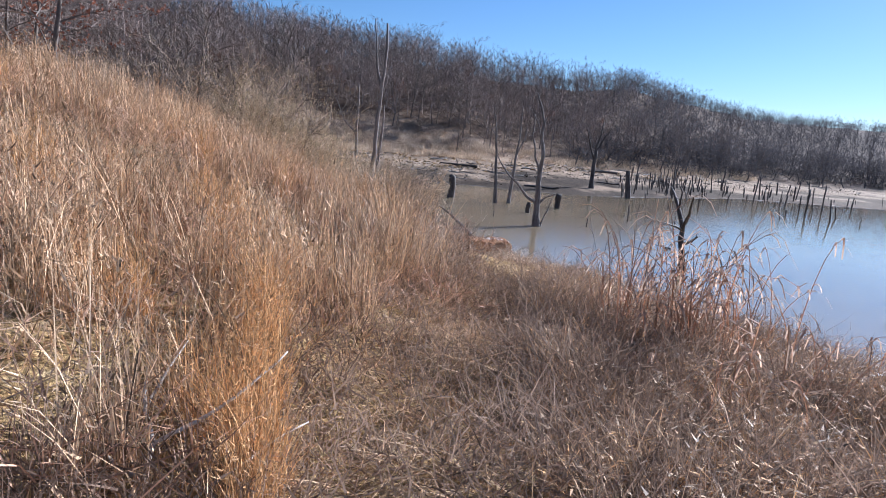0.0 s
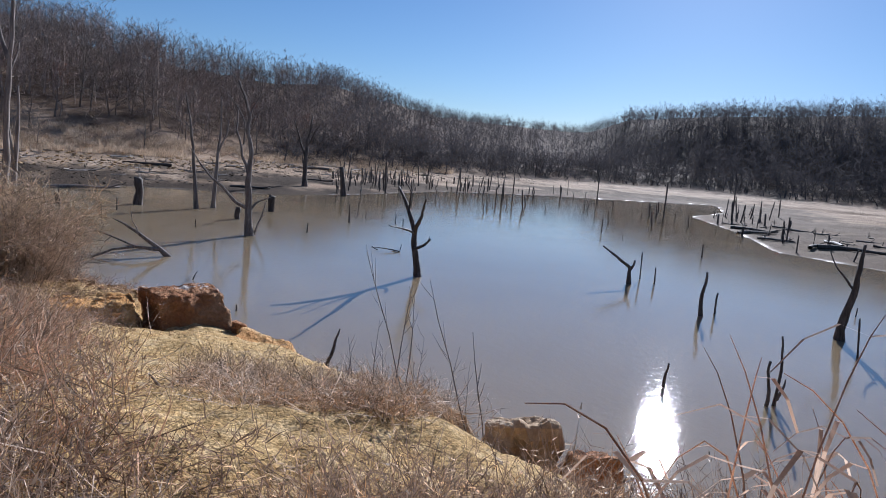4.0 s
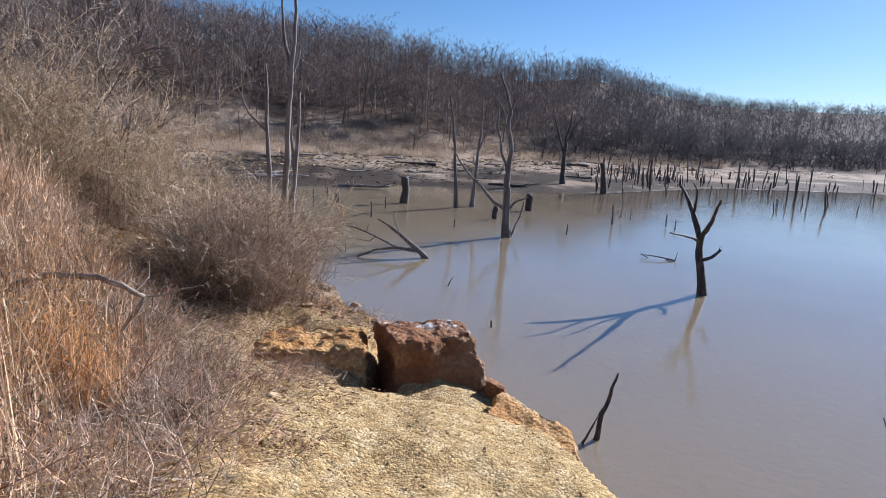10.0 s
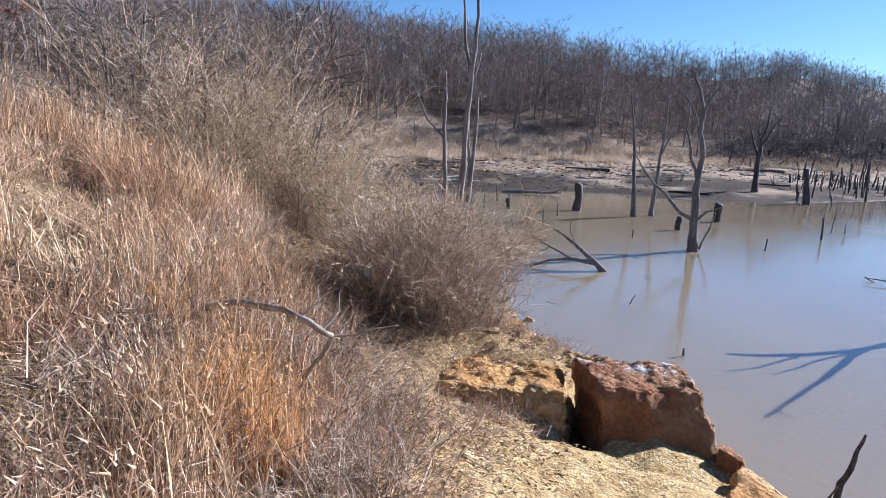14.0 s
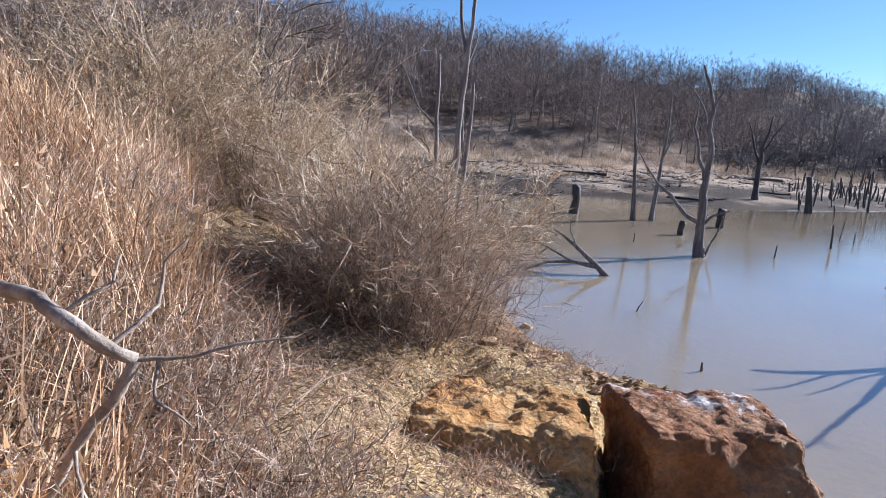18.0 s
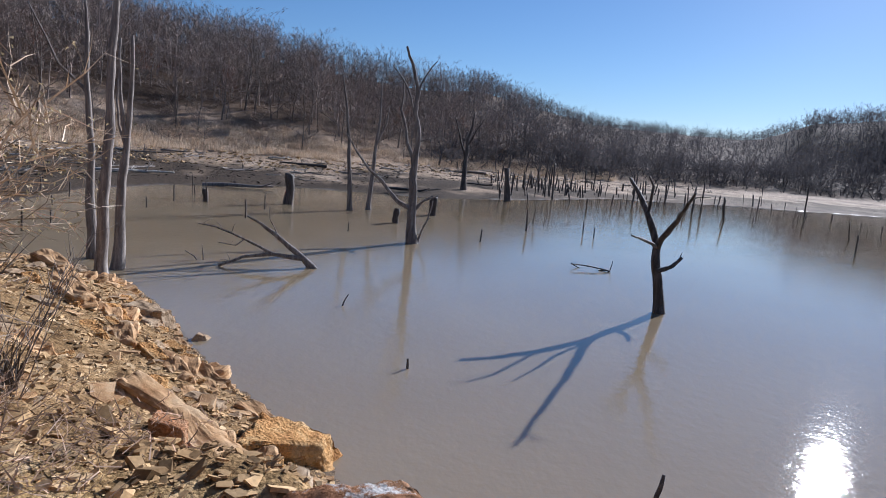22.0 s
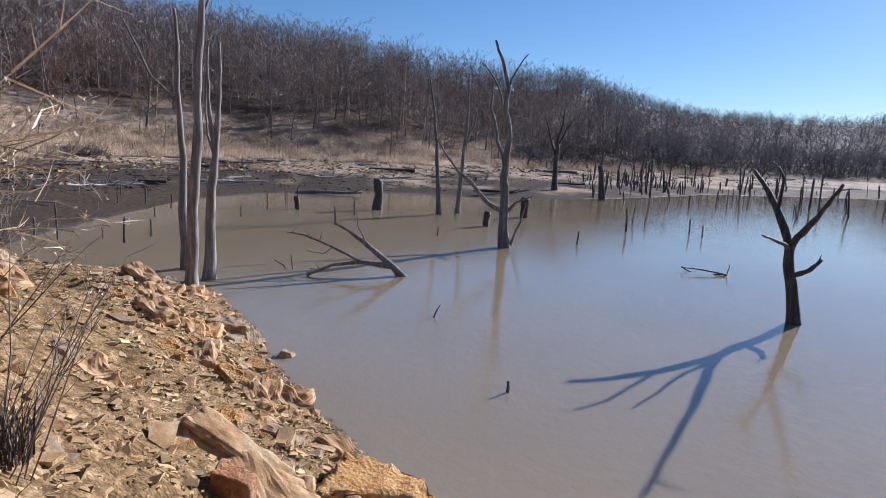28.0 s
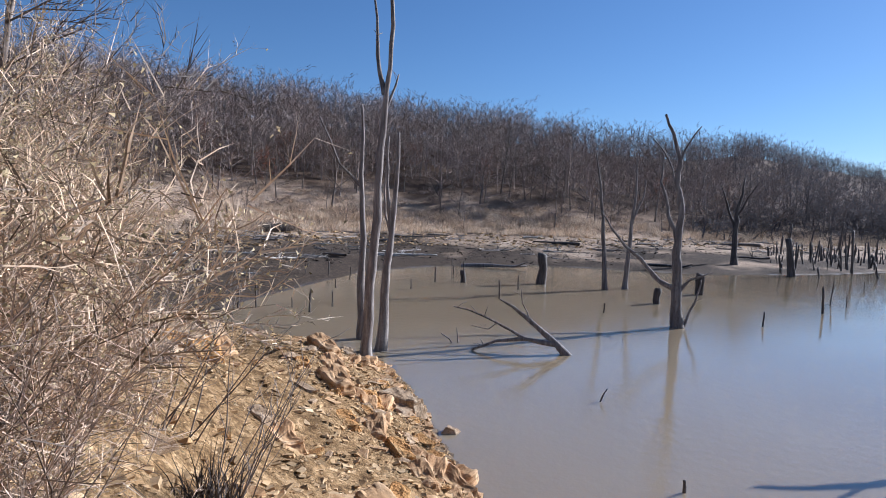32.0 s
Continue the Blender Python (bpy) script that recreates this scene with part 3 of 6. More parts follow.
dead_tree("many_limbed_snag", (1.42, 37.15), (1.0, -0.08),
          [([(0, 0), (-0.18, 1.66), (-0.21, 2.61), (-0.23, 3.68), (-0.13, 5.01), (-0.39, 6.28), (-0.32, 7.32), (-0.66, 8.55), (-1.02, 9.39)], 0.27, 0.05),
           ([(-0.16, 1.66), (-0.92, 2.01), (-1.76, 2.96), (-2.44, 3.49), (-3.04, 4.22), (-3.59, 5.08)], 0.14, 0.03),
           ([(-0.23, 3.68), (-0.7, 4.95), (-1.1, 6.47), (-1.09, 8.0)], 0.11, 0.03),
           ([(-0.32, 7.32), (0.01, 8.17), (0.48, 8.88)], 0.06, 0.02),
           ([(-0.42, 6.28), (-1.0, 7.76), (-1.68, 8.57)], 0.06, 0.02),
           ([(-0.02, 1.67), (0.32, 2.11), (1.06, 2.43)], 0.08, 0.03),
           ([(0.19, 0.0), (0.41, 0.75), (0.65, 1.31), (0.81, 2.14)], 0.07, 0.03),
           ([(-0.13, 5.01), (0.47, 5.19)], 0.05, 0.02)],
          0.28, "tall grey dead tree with many bare limbs in the pond", seed=3, material=M_DEAD, twigs=3)
dead_tree("tall_twin_topped_snag", (-8.68, 25.82), (0.92, 0.39),
          [([(0, 0), (0.03, 1.43), (0.12, 3.38), (0.2, 5.48), (0.35, 7.73), (0.48, 9.11), (0.45, 11.6)], 0.2, 0.05),
           ([(0.33, 8.3), (0.09, 9.59), (-0.06, 11.9)], 0.09, 0.03),
           ([(0.35, 7.73), (0.67, 8.61), (0.76, 8.99)], 0.05, 0.02)],
          0.2, "tall bleached dead tree with a twin top at the water's edge", seed=4, material=M_DEAD, bend=0.026, twigs=2)
dead_tree("side_limbed_snag", (-10.19, 28.88), (0.92, 0.4),
          [([(0, 0), (-0.1, 2.09), (-0.13, 5.18), (-0.16, 7.01), (-0.22, 8.52)], 0.17, 0.04),
           ([(-0.19, 5.59), (-0.56, 5.98), (-0.97, 6.37), (-1.71, 8.04)], 0.07, 0.025)],
          0.2, "slim bleached dead tree with one side limb", seed=5, material=M_DEAD, bend=0.026, twigs=3)
dead_tree("leaning_snag", (-8.89, 27.45), (0.93, 0.37),
          [([(0, 0), (0.1, 1.94), (0.27, 3.86), (0.4, 5.76), (0.43, 7.35)], 0.19, 0.04),
           ([(0.22, 4.23), (0.09, 6.12), (0.1, 7.24)], 0.07, 0.03),
           ([(0.27, 3.86), (0.05, 4.6), (0.02, 6.0)], 0.06, 0.02)],
          0.2, "bleached leaning dead tree beside two others", seed=6, material=M_DEAD, bend=0.026, twigs=2)
dead_tree("thin_snag", (-2.11, 50.0), (1.0, 0.03),
          [([(0, 0), (-0.17, 2.17), (-0.35, 4.74), (-0.62, 6.89), (-0.99, 8.98)], 0.2, 0.04), ([(-0.42, 6.19), (-1.08, 6.84)], 0.06, 0.03)],
          0.2, "thin curved dead trunk standing in the pond", seed=7, material=M_DEAD, bend=0.018)
dead_tree("thin_snag", (-0.87, 51.3), (1.0, 0.0),
          [([(0, 0), (0.12, 2.21), (0.23, 4.53), (0.41, 6.83), (0.37, 9.07)], 0.2, 0.04), ([(0.23, 4.53), (0.9, 6.2), (1.0, 7.3)], 0.09, 0.03)],
          0.2, "thin leaning dead trunk standing in the pond", seed=8, material=M_DEAD, bend=0.018)
dead_tree("shore_snag", (9.9, 77.3), (0.99, -0.15),
          [([(0, 0), (-0.07, 3.52), (-0.01, 6.05), (0.57, 9.23)], 0.38, 0.08), ([(-0.12, 4.15), (-0.94, 6.6), (-1.58, 8.41)], 0.16, 0.05), ([(-0.05, 5.2), (0.9, 7.2), (1.7, 8.6)], 0.12, 0.04)],
          0.3, "dark dead tree with spreading limbs on the far mud", seed=9, twigs=4)
dead_tree("fallen_branch", (-2.44, 29.5), (1.0, 0.06),
          [([(0, 0.02), (-0.72, 0.33), (-1.62, 1.05), (-2.23, 1.51), (-2.74, 1.77)], 0.17, 0.03),
           ([(-0.72, 0.33), (-1.8, 0.48), (-2.78, 0.37), (-3.58, 0.02)], 0.1, 0.04),
           ([(-1.8, 0.48), (-2.8, 0.93), (-3.83, 1.3), (-4.45, 1.36)], 0.065, 0.02),
           ([(-1.62, 1.05), (-1.95, 1.7), (-2.0, 2.2)], 0.03, 0.012),
           ([(-2.8, 0.93), (-3.1, 0.7), (-3.7, 0.8)], 0.025, 0.01)],
          0.1, "grey fallen branch half sunk in the pond", "branch", M_DEAD, 10, twigs=3)
dead_tree("small_branch", (-6.76, 29.75), (0.97, 0.25), [([(0, 0), (-0.31, 0.13), (-0.63, 0.33)], 0.05, 0.02), ([(0, 0), (-0.06, 0.56)], 0.035, 0.012)], 0.05, "small grey branch sticking out of the water", "branch", M_DEAD, 11)
dead_tree("crooked_snag", (20.84, 24.63), (0.78, -0.62), [([(0, 0), (-0.09, 0.91), (-0.83, 1.42), (-1.64, 1.93)], 0.14, 0.05), ([(-0.05, 0.8), (0.1, 1.1), (0.12, 1.35)], 0.09, 0.05)], 0.14, "crooked dark dead limb rising from the water", seed=12)
dead_tree("pole_snag", (20.06, 18.25), (0.7, -0.71), [([(0, 0), (-0.14, 0.99), (-0.07, 2.0)], 0.11, 0.05)], 0.1, "thin dark dead stem standing in the pond", seed=13)
dead_tree("leaning_snag", (23.88, 14.53), (0.56, -0.83), [([(0, 0), (0.07, 1.29), (0.21, 2.7), (0.26, 4.06)], 0.2, 0.06), ([(0.15, 2.2), (-0.5, 2.9), (-0.9, 3.6)], 0.06, 0.02)], 0.2, "dark leaning dead trunk standing in the pond", seed=14)
dead_tree("stick", (13.98, 9.24), (0.61, -0.79), [([(0, 0), (0.01, 0.72), (-0.02, 1.3)], 0.06, 0.04)], 0.05, "dark upright stick in the water", "stick", seed=15)
dead_tree("stick", (14.32, 9.19), (0.6, -0.8), [([(0, 0), (0.02, 1.04), (-0.1, 2.02)], 0.06, 0.03), ([(0.03, 0.17), (0.15, 0.6), (0.16, 0.8)], 0.05, 0.02)], 0.05, "dark forked stick in the water", "stick", seed=16)
dead_tree("looped_branch", (9.94, 32.69), (0.92, -0.39), [([(-1.31, -0.02), (-0.42, 0.02), (0, 0.05), (0.06, 0.5)], 0.035, 0.015), ([(0, 0.03), (-0.82, 0.16), (-1.71, 0.2)], 0.04, 0.02), ([(-1.31, -0.02), (-1.6, 0.1), (-1.71, 0.2)], 0.03, 0.02)], 0.05, "looped thin branch floating on the pond", "branch", seed=17)
dead_tree("stick", (-1.56, 24.36), (1, 0), [([(0, 0), (0.1, 0.12), (0.22, 0.36)], 0.03, 0.015)], 0.03, "short bent stick in the water", "stick", seed=18)
dead_tree("stick", (0.1, 19.45), (1, 0), [([(0, 0), (0.01, 0.1), (0, 0.22)], 0.035, 0.025)], 0.03, "short dark peg in the water", "stick", seed=19)
dead_tree("stick", (11.8, 10.9), (0.6, -0.8), [([(0, 0), (0.05, 0.4), (0.1, 0.75)], 0.06, 0.03)], 0.03, "short dark stick in the water", "stick", seed=20)


# ---- posts and stumps ----
def stump_mesh(rng, r, h, sides=8):
    b = Build()
    lean = rng.uniform(-0.08, 0.08), rng.uniform(-0.08, 0.08)
    n = 5
    pts = [(lean[0] * k / n * h + rng.uniform(-0.2, 0.2) * r, lean[1] * k / n * h + rng.uniform(-0.2, 0.2) * r, -0.3 + (h + 0.3) * k / n) for k in range(n + 1)]
    b.tube(pts, [r * (1.3, 1.1, 1.0, 0.97, 0.95, 0.88)[k] * rng.uniform(0.85, 1.15) for k in range(n + 1)], sides)
    for k in range(sides + 1):
        b.v[-1 - k].z += rng.uniform(-0.08, 0.14) * min(h, 1.0)
    return b.mesh("stump", M_DARKWOOD)


rng = random.Random(5)
POSTS = [stump_mesh(rng, r, h) for r, h in ((0.05, 1.0), (0.042, 1.6), (0.06, 2.2), (0.075, 2.6), (0.065, 1.3), (0.1, 1.5), (0.04, 0.7), (0.08, 3.2))]
STUMPS = [stump_mesh(rng, r, h) for r, h in ((0.32, 2.1), (0.26, 1.2), (0.3, 3.4))]


def post(me, x, y, s=1.0, label="weathered dead post standing in shallow water", name="dead_post", tall=1.0):
    ob = tagged(new(name, me), label, "dead post" if name == "dead_post" else "stump", "dead posts in the pond" if name == "dead_post" else "")
    ob.matrix_world = pose(x, y, max(0, land_z(x, y)) - 0.05, rng.gauss(0, 2.0), rng.gauss(0, 2.0), rng.uniform(0, 360)) @ Matrix.Diagonal((s, s, s * tall, 1))
    return ob


post(STUMPS[0], -6.45, 51.1, 1.0, "thick dark broken stump in the pond", "tree_stump")
post(STUMPS[2], 13.7, 70.5, 1.0, "tall dark broken stump at the far shore", "tree_stump")
post(STUMPS[1], 0.8, 44.7, 0.75, "short dark stump in the pond", "tree_stump")
post(STUMPS[1], 3.7, 50.8, 1.1, "forked dark stump in the pond", "tree_stump")
post(STUMPS[1], -11.5, 48.9, 0.7, "short dark stump in the pond", "tree_stump")
for k, (x, y) in enumerate(((-14.5, 35.1), (-14.7, 33.2), (-16.0, 33.9), (-17.4, 33.1), (-18.1, 32.7), (-17.5, 41.6), (-18.7, 46.1), (-20.7, 46.9), (-13.4, 43.5), (-13.5, 53.2), (-13.2, 47.8), (-1.9, 39.7), (-7.4, 46.9), (-7.6, 41.9),
                            (10.6, 64.6), (10.9, 49.8), (11.5, 48.9), (5.2, 39.3), (16.5, 61.5), (9.4, 45.6), (-13.4, 53.3), (-11.3, 48.5), (13.4, 46.1), (13.6, 44.6), (25.2, 68.4), (34, 46.7), (32.8, 41.7), (22.6, 26), (22.6, 24.7), (47.6, 52.2), (34.8, 34.3), (21.1, 18.6), (29.3, 17.8), (22.1, 12.4), (-22, 46), (-24, 50), (-28, 52))):
    post(POSTS[(0, 4, 6, 1, 0, 6)[k % 6]], x, y, rng.uniform(0.7, 1.05))
standing = 0
for k in range(900):
    az, r = radians(rng.uniform(13, 52)), rng.uniform(62, 118)
    if k % 3 == 0:
        az, r = radians(rng.uniform(11, 34)), rng.uniform(66, 100)
    x, y = -1 + r * math.sin(az), 5 + r * math.cos(az)
    if k % 12 == 5:
        x, y = 46 + rng.uniform(-2, 24), 34 + rng.uniform(-14, 32)
    if (0.02 if k % 8 else -9) < land_z(x, y) < 0.9 and standing < 270:
        post(POSTS[rng.randrange(8)], x, y, rng.uniform(0.9, 1.5), tall=rng.choice((0.4, 0.5, 0.65, 0.8, 1.0)) * rng.uniform(0.8, 1.2))
        standing += 1


# ---- bare woods on the hills ----
def turn_to(way, rng, amount):
    """A way that leaves another by about that angle."""
    side = way.cross(Vector((rng.uniform(-1, 1), rng.uniform(-1, 1), rng.uniform(-1, 1)))).normalized()
    return (way * math.cos(amount) + side * math.sin(amount)).normalized()


def sliver(b, p, way, length, w, rng):
    """The finest twigs: one long thin piece each."""
    side = way.cross(Vector((rng.uniform(-1, 1), rng.uniform(-1, 1), rng.uniform(-1, 1)))).normalized() * w
    i = len(b.v)
    b.v += [p - side, p + side, p + way * length]
    b.f.append((i, i + 1, i + 2))


def twig(b, p, way, length, w, rng, bend=0.3):
    """A thin bent twig in two pieces. Returns its middle and its end."""
    side = way.cross(Vector((rng.uniform(-1, 1), rng.uniform(-1, 1), rng.uniform(-1, 1)))).normalized() * w
    m = p + way * length * 0.5
    e = m + turn_to(way, rng, rng.uniform(0, 2 * bend)) * length * 0.5
    i = len(b.v)
    b.v += [p - side, p + side, m - side * 0.75, m + side * 0.75, e]
    b.f += [(i, i + 1, i + 3), (i, i + 3, i + 2), (i + 2, i + 3, i + 4)]
    return m, e


def bare_tree(rng, h, limbs=6, forks=4, twigs=4, fine=4, spread=0.75, thick=0.013, low=0.3, w=0.02, plain=False):
    """Trunk and crown of a leafless oak: limbs that rise and fork three times. Two builders."""
    trunk, crown = Build(), Build()
    pts, q, way = [Vector((0, 0, -0.4))], Vector((0, 0, -0.4)), Vector((0, 0, 1))
    n = 3 if plain else 5
    for k in range(n):
        way = (way + Vector((rng.uniform(-1, 1), rng.uniform(-1, 1), 0.6)) * 0.13).normalized()
        q = q + way * (h * 0.78 + 0.4) / n
        pts.append(q.copy())
    radii = [h * thick * (1 - 0.85 * k / n) for k in range(n + 1)]
    trunk.tube(pts, radii, 3 if plain else 6, cap=False)
    turn = rng.uniform(0, 6.283)
    for k in range(limbs):
        f = low + (0.98 - low) * (k + rng.random() * 0.8) / limbs
        i = min(int(f * n), n - 1)
        s = pts[i].lerp(pts[i + 1], f * n - i)
        turn += rng.uniform(1.7, 3.1)
        out = Vector((math.cos(turn) * spread, math.sin(turn) * spread, rng.uniform(0.3, 0.85))).normalized()
        length = h * rng.uniform(0.3, 0.45) * (1.15 - 0.55 * f)
        lp, lq = [s], s.copy()
        for _ in range(3):
            out = (out + Vector((rng.uniform(-1, 1), rng.uniform(-1, 1), rng.uniform(-0.4, 0.8))) * 0.34).normalized()
            lq = lq + out * length / 3
            lp.append(lq.copy())
        lr = max(0.025, radii[i] * 0.5)
        if plain:
            twig(crown, s, (lq - s).normalized(), length, lr, rng, 0.2)
        else:
            crown.tube(lp, [lr, lr * 0.72, lr * 0.5, lr * 0.25], 3, cap=False)
        for m in range(forks):
            g = 0.25 + 0.75 * (m + rng.random()) / forks
            j = min(int(g * 3), 2)
            t0 = lp[j].lerp(lp[j + 1], min(g * 3 - j, 1))
            tw = (turn_to(out, rng, rng.uniform(0.4, 1.0)) + Vector((0, 0, 0.25))).normalized()
            tl = length * rng.uniform(0.35, 0.62)
            mid, end = (twig(crown, t0, tw, tl, lr * 0.42, rng, 0.25))
            for _ in range(twigs):
                u = rng.random()
                t1 = t0.lerp(mid, 2 * u) if u < 0.5 else mid.lerp(end, 2 * u - 1)
                w2 = (turn_to(tw, rng, rng.uniform(0.35, 0.95)) + Vector((0, 0, 0.35))).normalized()
                l2 = tl * rng.uniform(0.3, 0.6)
                sliver(crown, t1, w2, l2, w, rng)
                for _ in range(fine):
                    sliver(crown, t1 + w2 * l2 * rng.uniform(0.2, 0.9), turn_to(w2, rng, rng.uniform(0.3, 0.8)), l2 * rng.uniform(0.3, 0.7), w * 0.55, rng)
    return trunk, crown


def joined(pair):
    (v1, f1), (v2, f2) = pair[0].arrays(), pair[1].arrays()
    return np.concatenate([v1, v2]), np.concatenate([f1, f2 + len(v1)])


rng = random.Random(11)
HERO = [bare_tree(rng, h, 9, 6, 5, 5, sp, 0.013, 0.26, 0.014) for h, sp in ((11, 1.0), (12, 0.9), (9, 1.1), (11, 1.0), (8, 1.2))]
FOREST = [joined(bare_tree(rng, h, 8, 4, 4, 1, sp, 0.012, 0.1, 0.034, True)) for h, sp in ((11, 1.1), (12, 1.0), (9, 1.2), (11, 1.1), (10, 1.0), (7, 1.3))]
COARSE = [joined(bare_tree(rng, h, 6, 3, 4, 1, sp, 0.011, 0.03, 0.06, True)) for h, sp in ((11, 1.1), (12, 1.0), (9, 1.2), (11, 1.1), (10, 1.0), (7, 1.3))]

# Where the brush line runs, by direction
LINE_AZ = np.arange(-75, 75.1, 1.0)
_r = np.arange(20, 260, 1.0)
_A, _R = np.meshgrid(np.radians(LINE_AZ), _r)
_back = land((-1 + _R * np.sin(_A)).ravel(), (5 + _R * np.cos(_A)).ravel(), False)[1].reshape(_R.shape)
LINE_R = np.array([_r[np.flatnonzero(_back[:, k] < 0)[-1]] if (_back[:, k] < 0).any() else 20.0 for k in range(len(LINE_AZ))])


def behind_line(az, deep):
    """A place that many metres behind the brush line, in that direction."""
    r = np.interp(az, LINE_AZ, LINE_R) + deep
    return -1 + r * np.sin(np.radians(az)), 5 + r * np.cos(np.radians(az))


def places_behind(n, lo, hi, kinds, size, tall, rel=True, power=1.0, a0=-66.0, a1=62.0):
    az = np.array([rng.uniform(a0, a1) for _ in range(n)])
    u = np.array([rng.random() for _ in range(n)]) ** power
    width = np.interp(az, AZ, HILL_W) if rel else np.ones(n)
    x, y = behind_line(az, lo + (hi - lo) * u * width if not rel else lo + u * (width * hi - lo))
    h = land(x, y)[0]
    return [(rng.randrange(kinds), x[k], y[k], h[k], rng.uniform(0, 6.3), rng.uniform(*size), rng.uniform(*tall)) for k in range(n)]


def woods():
    p = places_behind(1200, 2, 1.05, 6, (0.9, 1.4), (0.7, 1.15), a1=24.0)
    p += places_behind(650, 2, 1.02, 6, (0.9, 1.4), (0.85, 1.2), power=0.25, a1=24.0)
    p += places_behind(420, 2, 1.06, 6, (1.0, 1.5), (0.3, 0.55), power=0.12, a1=24.0)
    p = [q for q in p if rng.random() < (24 - azimuth(q[1], q[2])) / 12]
    start = [-60, -5, 8, 20], [14, 12, 5, 1]
    p = [q for q in p if land(np.array([q[1]]), np.array([q[2]]), False)[1][0] > np.interp(azimuth(q[1], q[2]), *start) + rng.uniform(-4, 8)]
    for _ in range(420):
        x, y = rng.uniform(-75, -17), rng.uniform(-8, 34)
        d = land(np.array([x]), np.array([y]))
        if d[2][0] > 13:
            p.append((rng.randrange(6), x, y, d[0][0], rng.uniform(0, 6.3), rng.uniform(0.6, 1.0), rng.uniform(0.5, 0.9)))
    v, t = scatter(FOREST, p)
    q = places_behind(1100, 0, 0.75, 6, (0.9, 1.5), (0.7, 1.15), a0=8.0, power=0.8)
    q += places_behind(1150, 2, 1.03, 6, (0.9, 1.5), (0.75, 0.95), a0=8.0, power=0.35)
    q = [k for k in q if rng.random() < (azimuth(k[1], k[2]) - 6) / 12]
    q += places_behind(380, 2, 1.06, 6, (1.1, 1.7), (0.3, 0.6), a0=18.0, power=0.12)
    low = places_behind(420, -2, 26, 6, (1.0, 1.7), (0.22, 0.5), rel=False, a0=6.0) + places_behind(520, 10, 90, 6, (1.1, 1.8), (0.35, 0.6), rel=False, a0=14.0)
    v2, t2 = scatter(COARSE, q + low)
    # Right-hand hills get the twig colour with the shaded side painted in
    tagged(new("woods", mesh_arrays("far_woods", v2, t2, M_BACKLITWOOD)), "dense leafless woods on the far hills, coloured dark as if backlit", "woods", kind="stuff")
    tagged(new("woods", mesh_arrays("woods", v, t, M_TWIG)), "leafless grey-brown winter woods covering the hills", "woods", kind="stuff")


woods()

TREE_MESH = [(t.mesh("trunk", M_BARK), c.mesh("crown", M_BARK, False)) for t, c in HERO]


def tree(k, x, y, s=1.0, label="leafless oak with a rounded crown of fine twigs", group="bare trees at the wood's edge", name="bare_tree", z=None):
    root = tagged(new(name), label, "tree", group)
    part("trunk", TREE_MESH[k][0], root)
    part("crown", TREE_MESH[k][1], root)
    root.matrix_world = pose(x, y, land_z(x, y) if z is None else z, 0, 0, rng.uniform(0, 360)) @ Matrix.Scale(s, 4)
    return root


for k in range(54):
    az = -58 + 108 * (k + rng.random()) / 54
    x, y = behind_line(az, np.interp(az, [-60, -5, 8, 20], [10, 8, 4, 1]) + rng.uniform(0, 10))
    tree(rng.randrange(5), float(x), float(y), rng.uniform(0.65, 1.05))
for k in range(46):
    az = -60 + 116 * (k + rng.random()) / 46
    x, y = behind_line(az, np.interp(az, AZ, HILL_W) * rng.uniform(0.8, 1.0))
    tree(rng.randrange(5), float(x), float(y), rng.uniform(0.7, 0.98), "leafless tree standing out on the ridge", "bare trees on the ridge")
for k in range(84):
    az = -58 + 72 * (k + rng.random()) / 84
    x, y = behind_line(az, np.interp(az, [-60, -5, 8, 20], [12, 10, 8, 6]) + rng.uniform(4, 50))
    tree(rng.randrange(5), float(x), float(y), rng.uniform(0.75, 1.2), "leafless oak on the wooded hillside", "bare trees on the hillside")
for az, deep in ((-39.5, 5), (-33, 7), (-24.5, 3), (-22, 4), (-14, 2), (-6, 3), (3, 6)):
    x, y = behind_line(az, deep)
    tree(rng.randrange(5), float(x), float(y), rng.uniform(0.5, 0.7), "small leafless tree on the tawny grass bank", "small trees on the far bank")


def leafy_tree(rng, h, leaf=0.09, n=900):
    """An oak that has kept its brown leaves."""
    t, c = bare_tree(rng, h, 8, 5, 3, 2, 0.9, 0.016, 0.2)
    leaves = Build()
    pts = [v for v in c.v if v.z > h * 0.15]
    for _ in range(n):
        p = pts[rng.randrange(len(pts))] + Vector((rng.gauss(0, 0.12), rng.gauss(0, 0.12), rng.gauss(0, 0.12)))
        a = Vector((rng.uniform(-1, 1), rng.uniform(-1, 1), rng.uniform(-1, 1))).normalized() * leaf
        sliver(leaves, p, a.normalized(), leaf * 1.6, leaf * 0.5, rng)
    return t, c, leaves


OAK = leafy_tree(rng, 7.0)
OAK_MESH = [OAK[0].mesh("trunk", M_BARK), OAK[1].mesh("crown", M_BARK, False), OAK[2].mesh("foliage", M_RUST, False)]


def oak(x, y, s, label="oak keeping its withered red-brown leaves"):
    root = tagged(new("oak"), label, "tree", "oaks with brown leaves")
    for name, me in zip(("trunk", "crown", "foliage"), OAK_MESH):
        part(name, me, root)
    root.matrix_world = pose(x, y, land_z(x, y), 0, 0, rng.uniform(0, 360)) @ Matrix.Scale(s, 4)


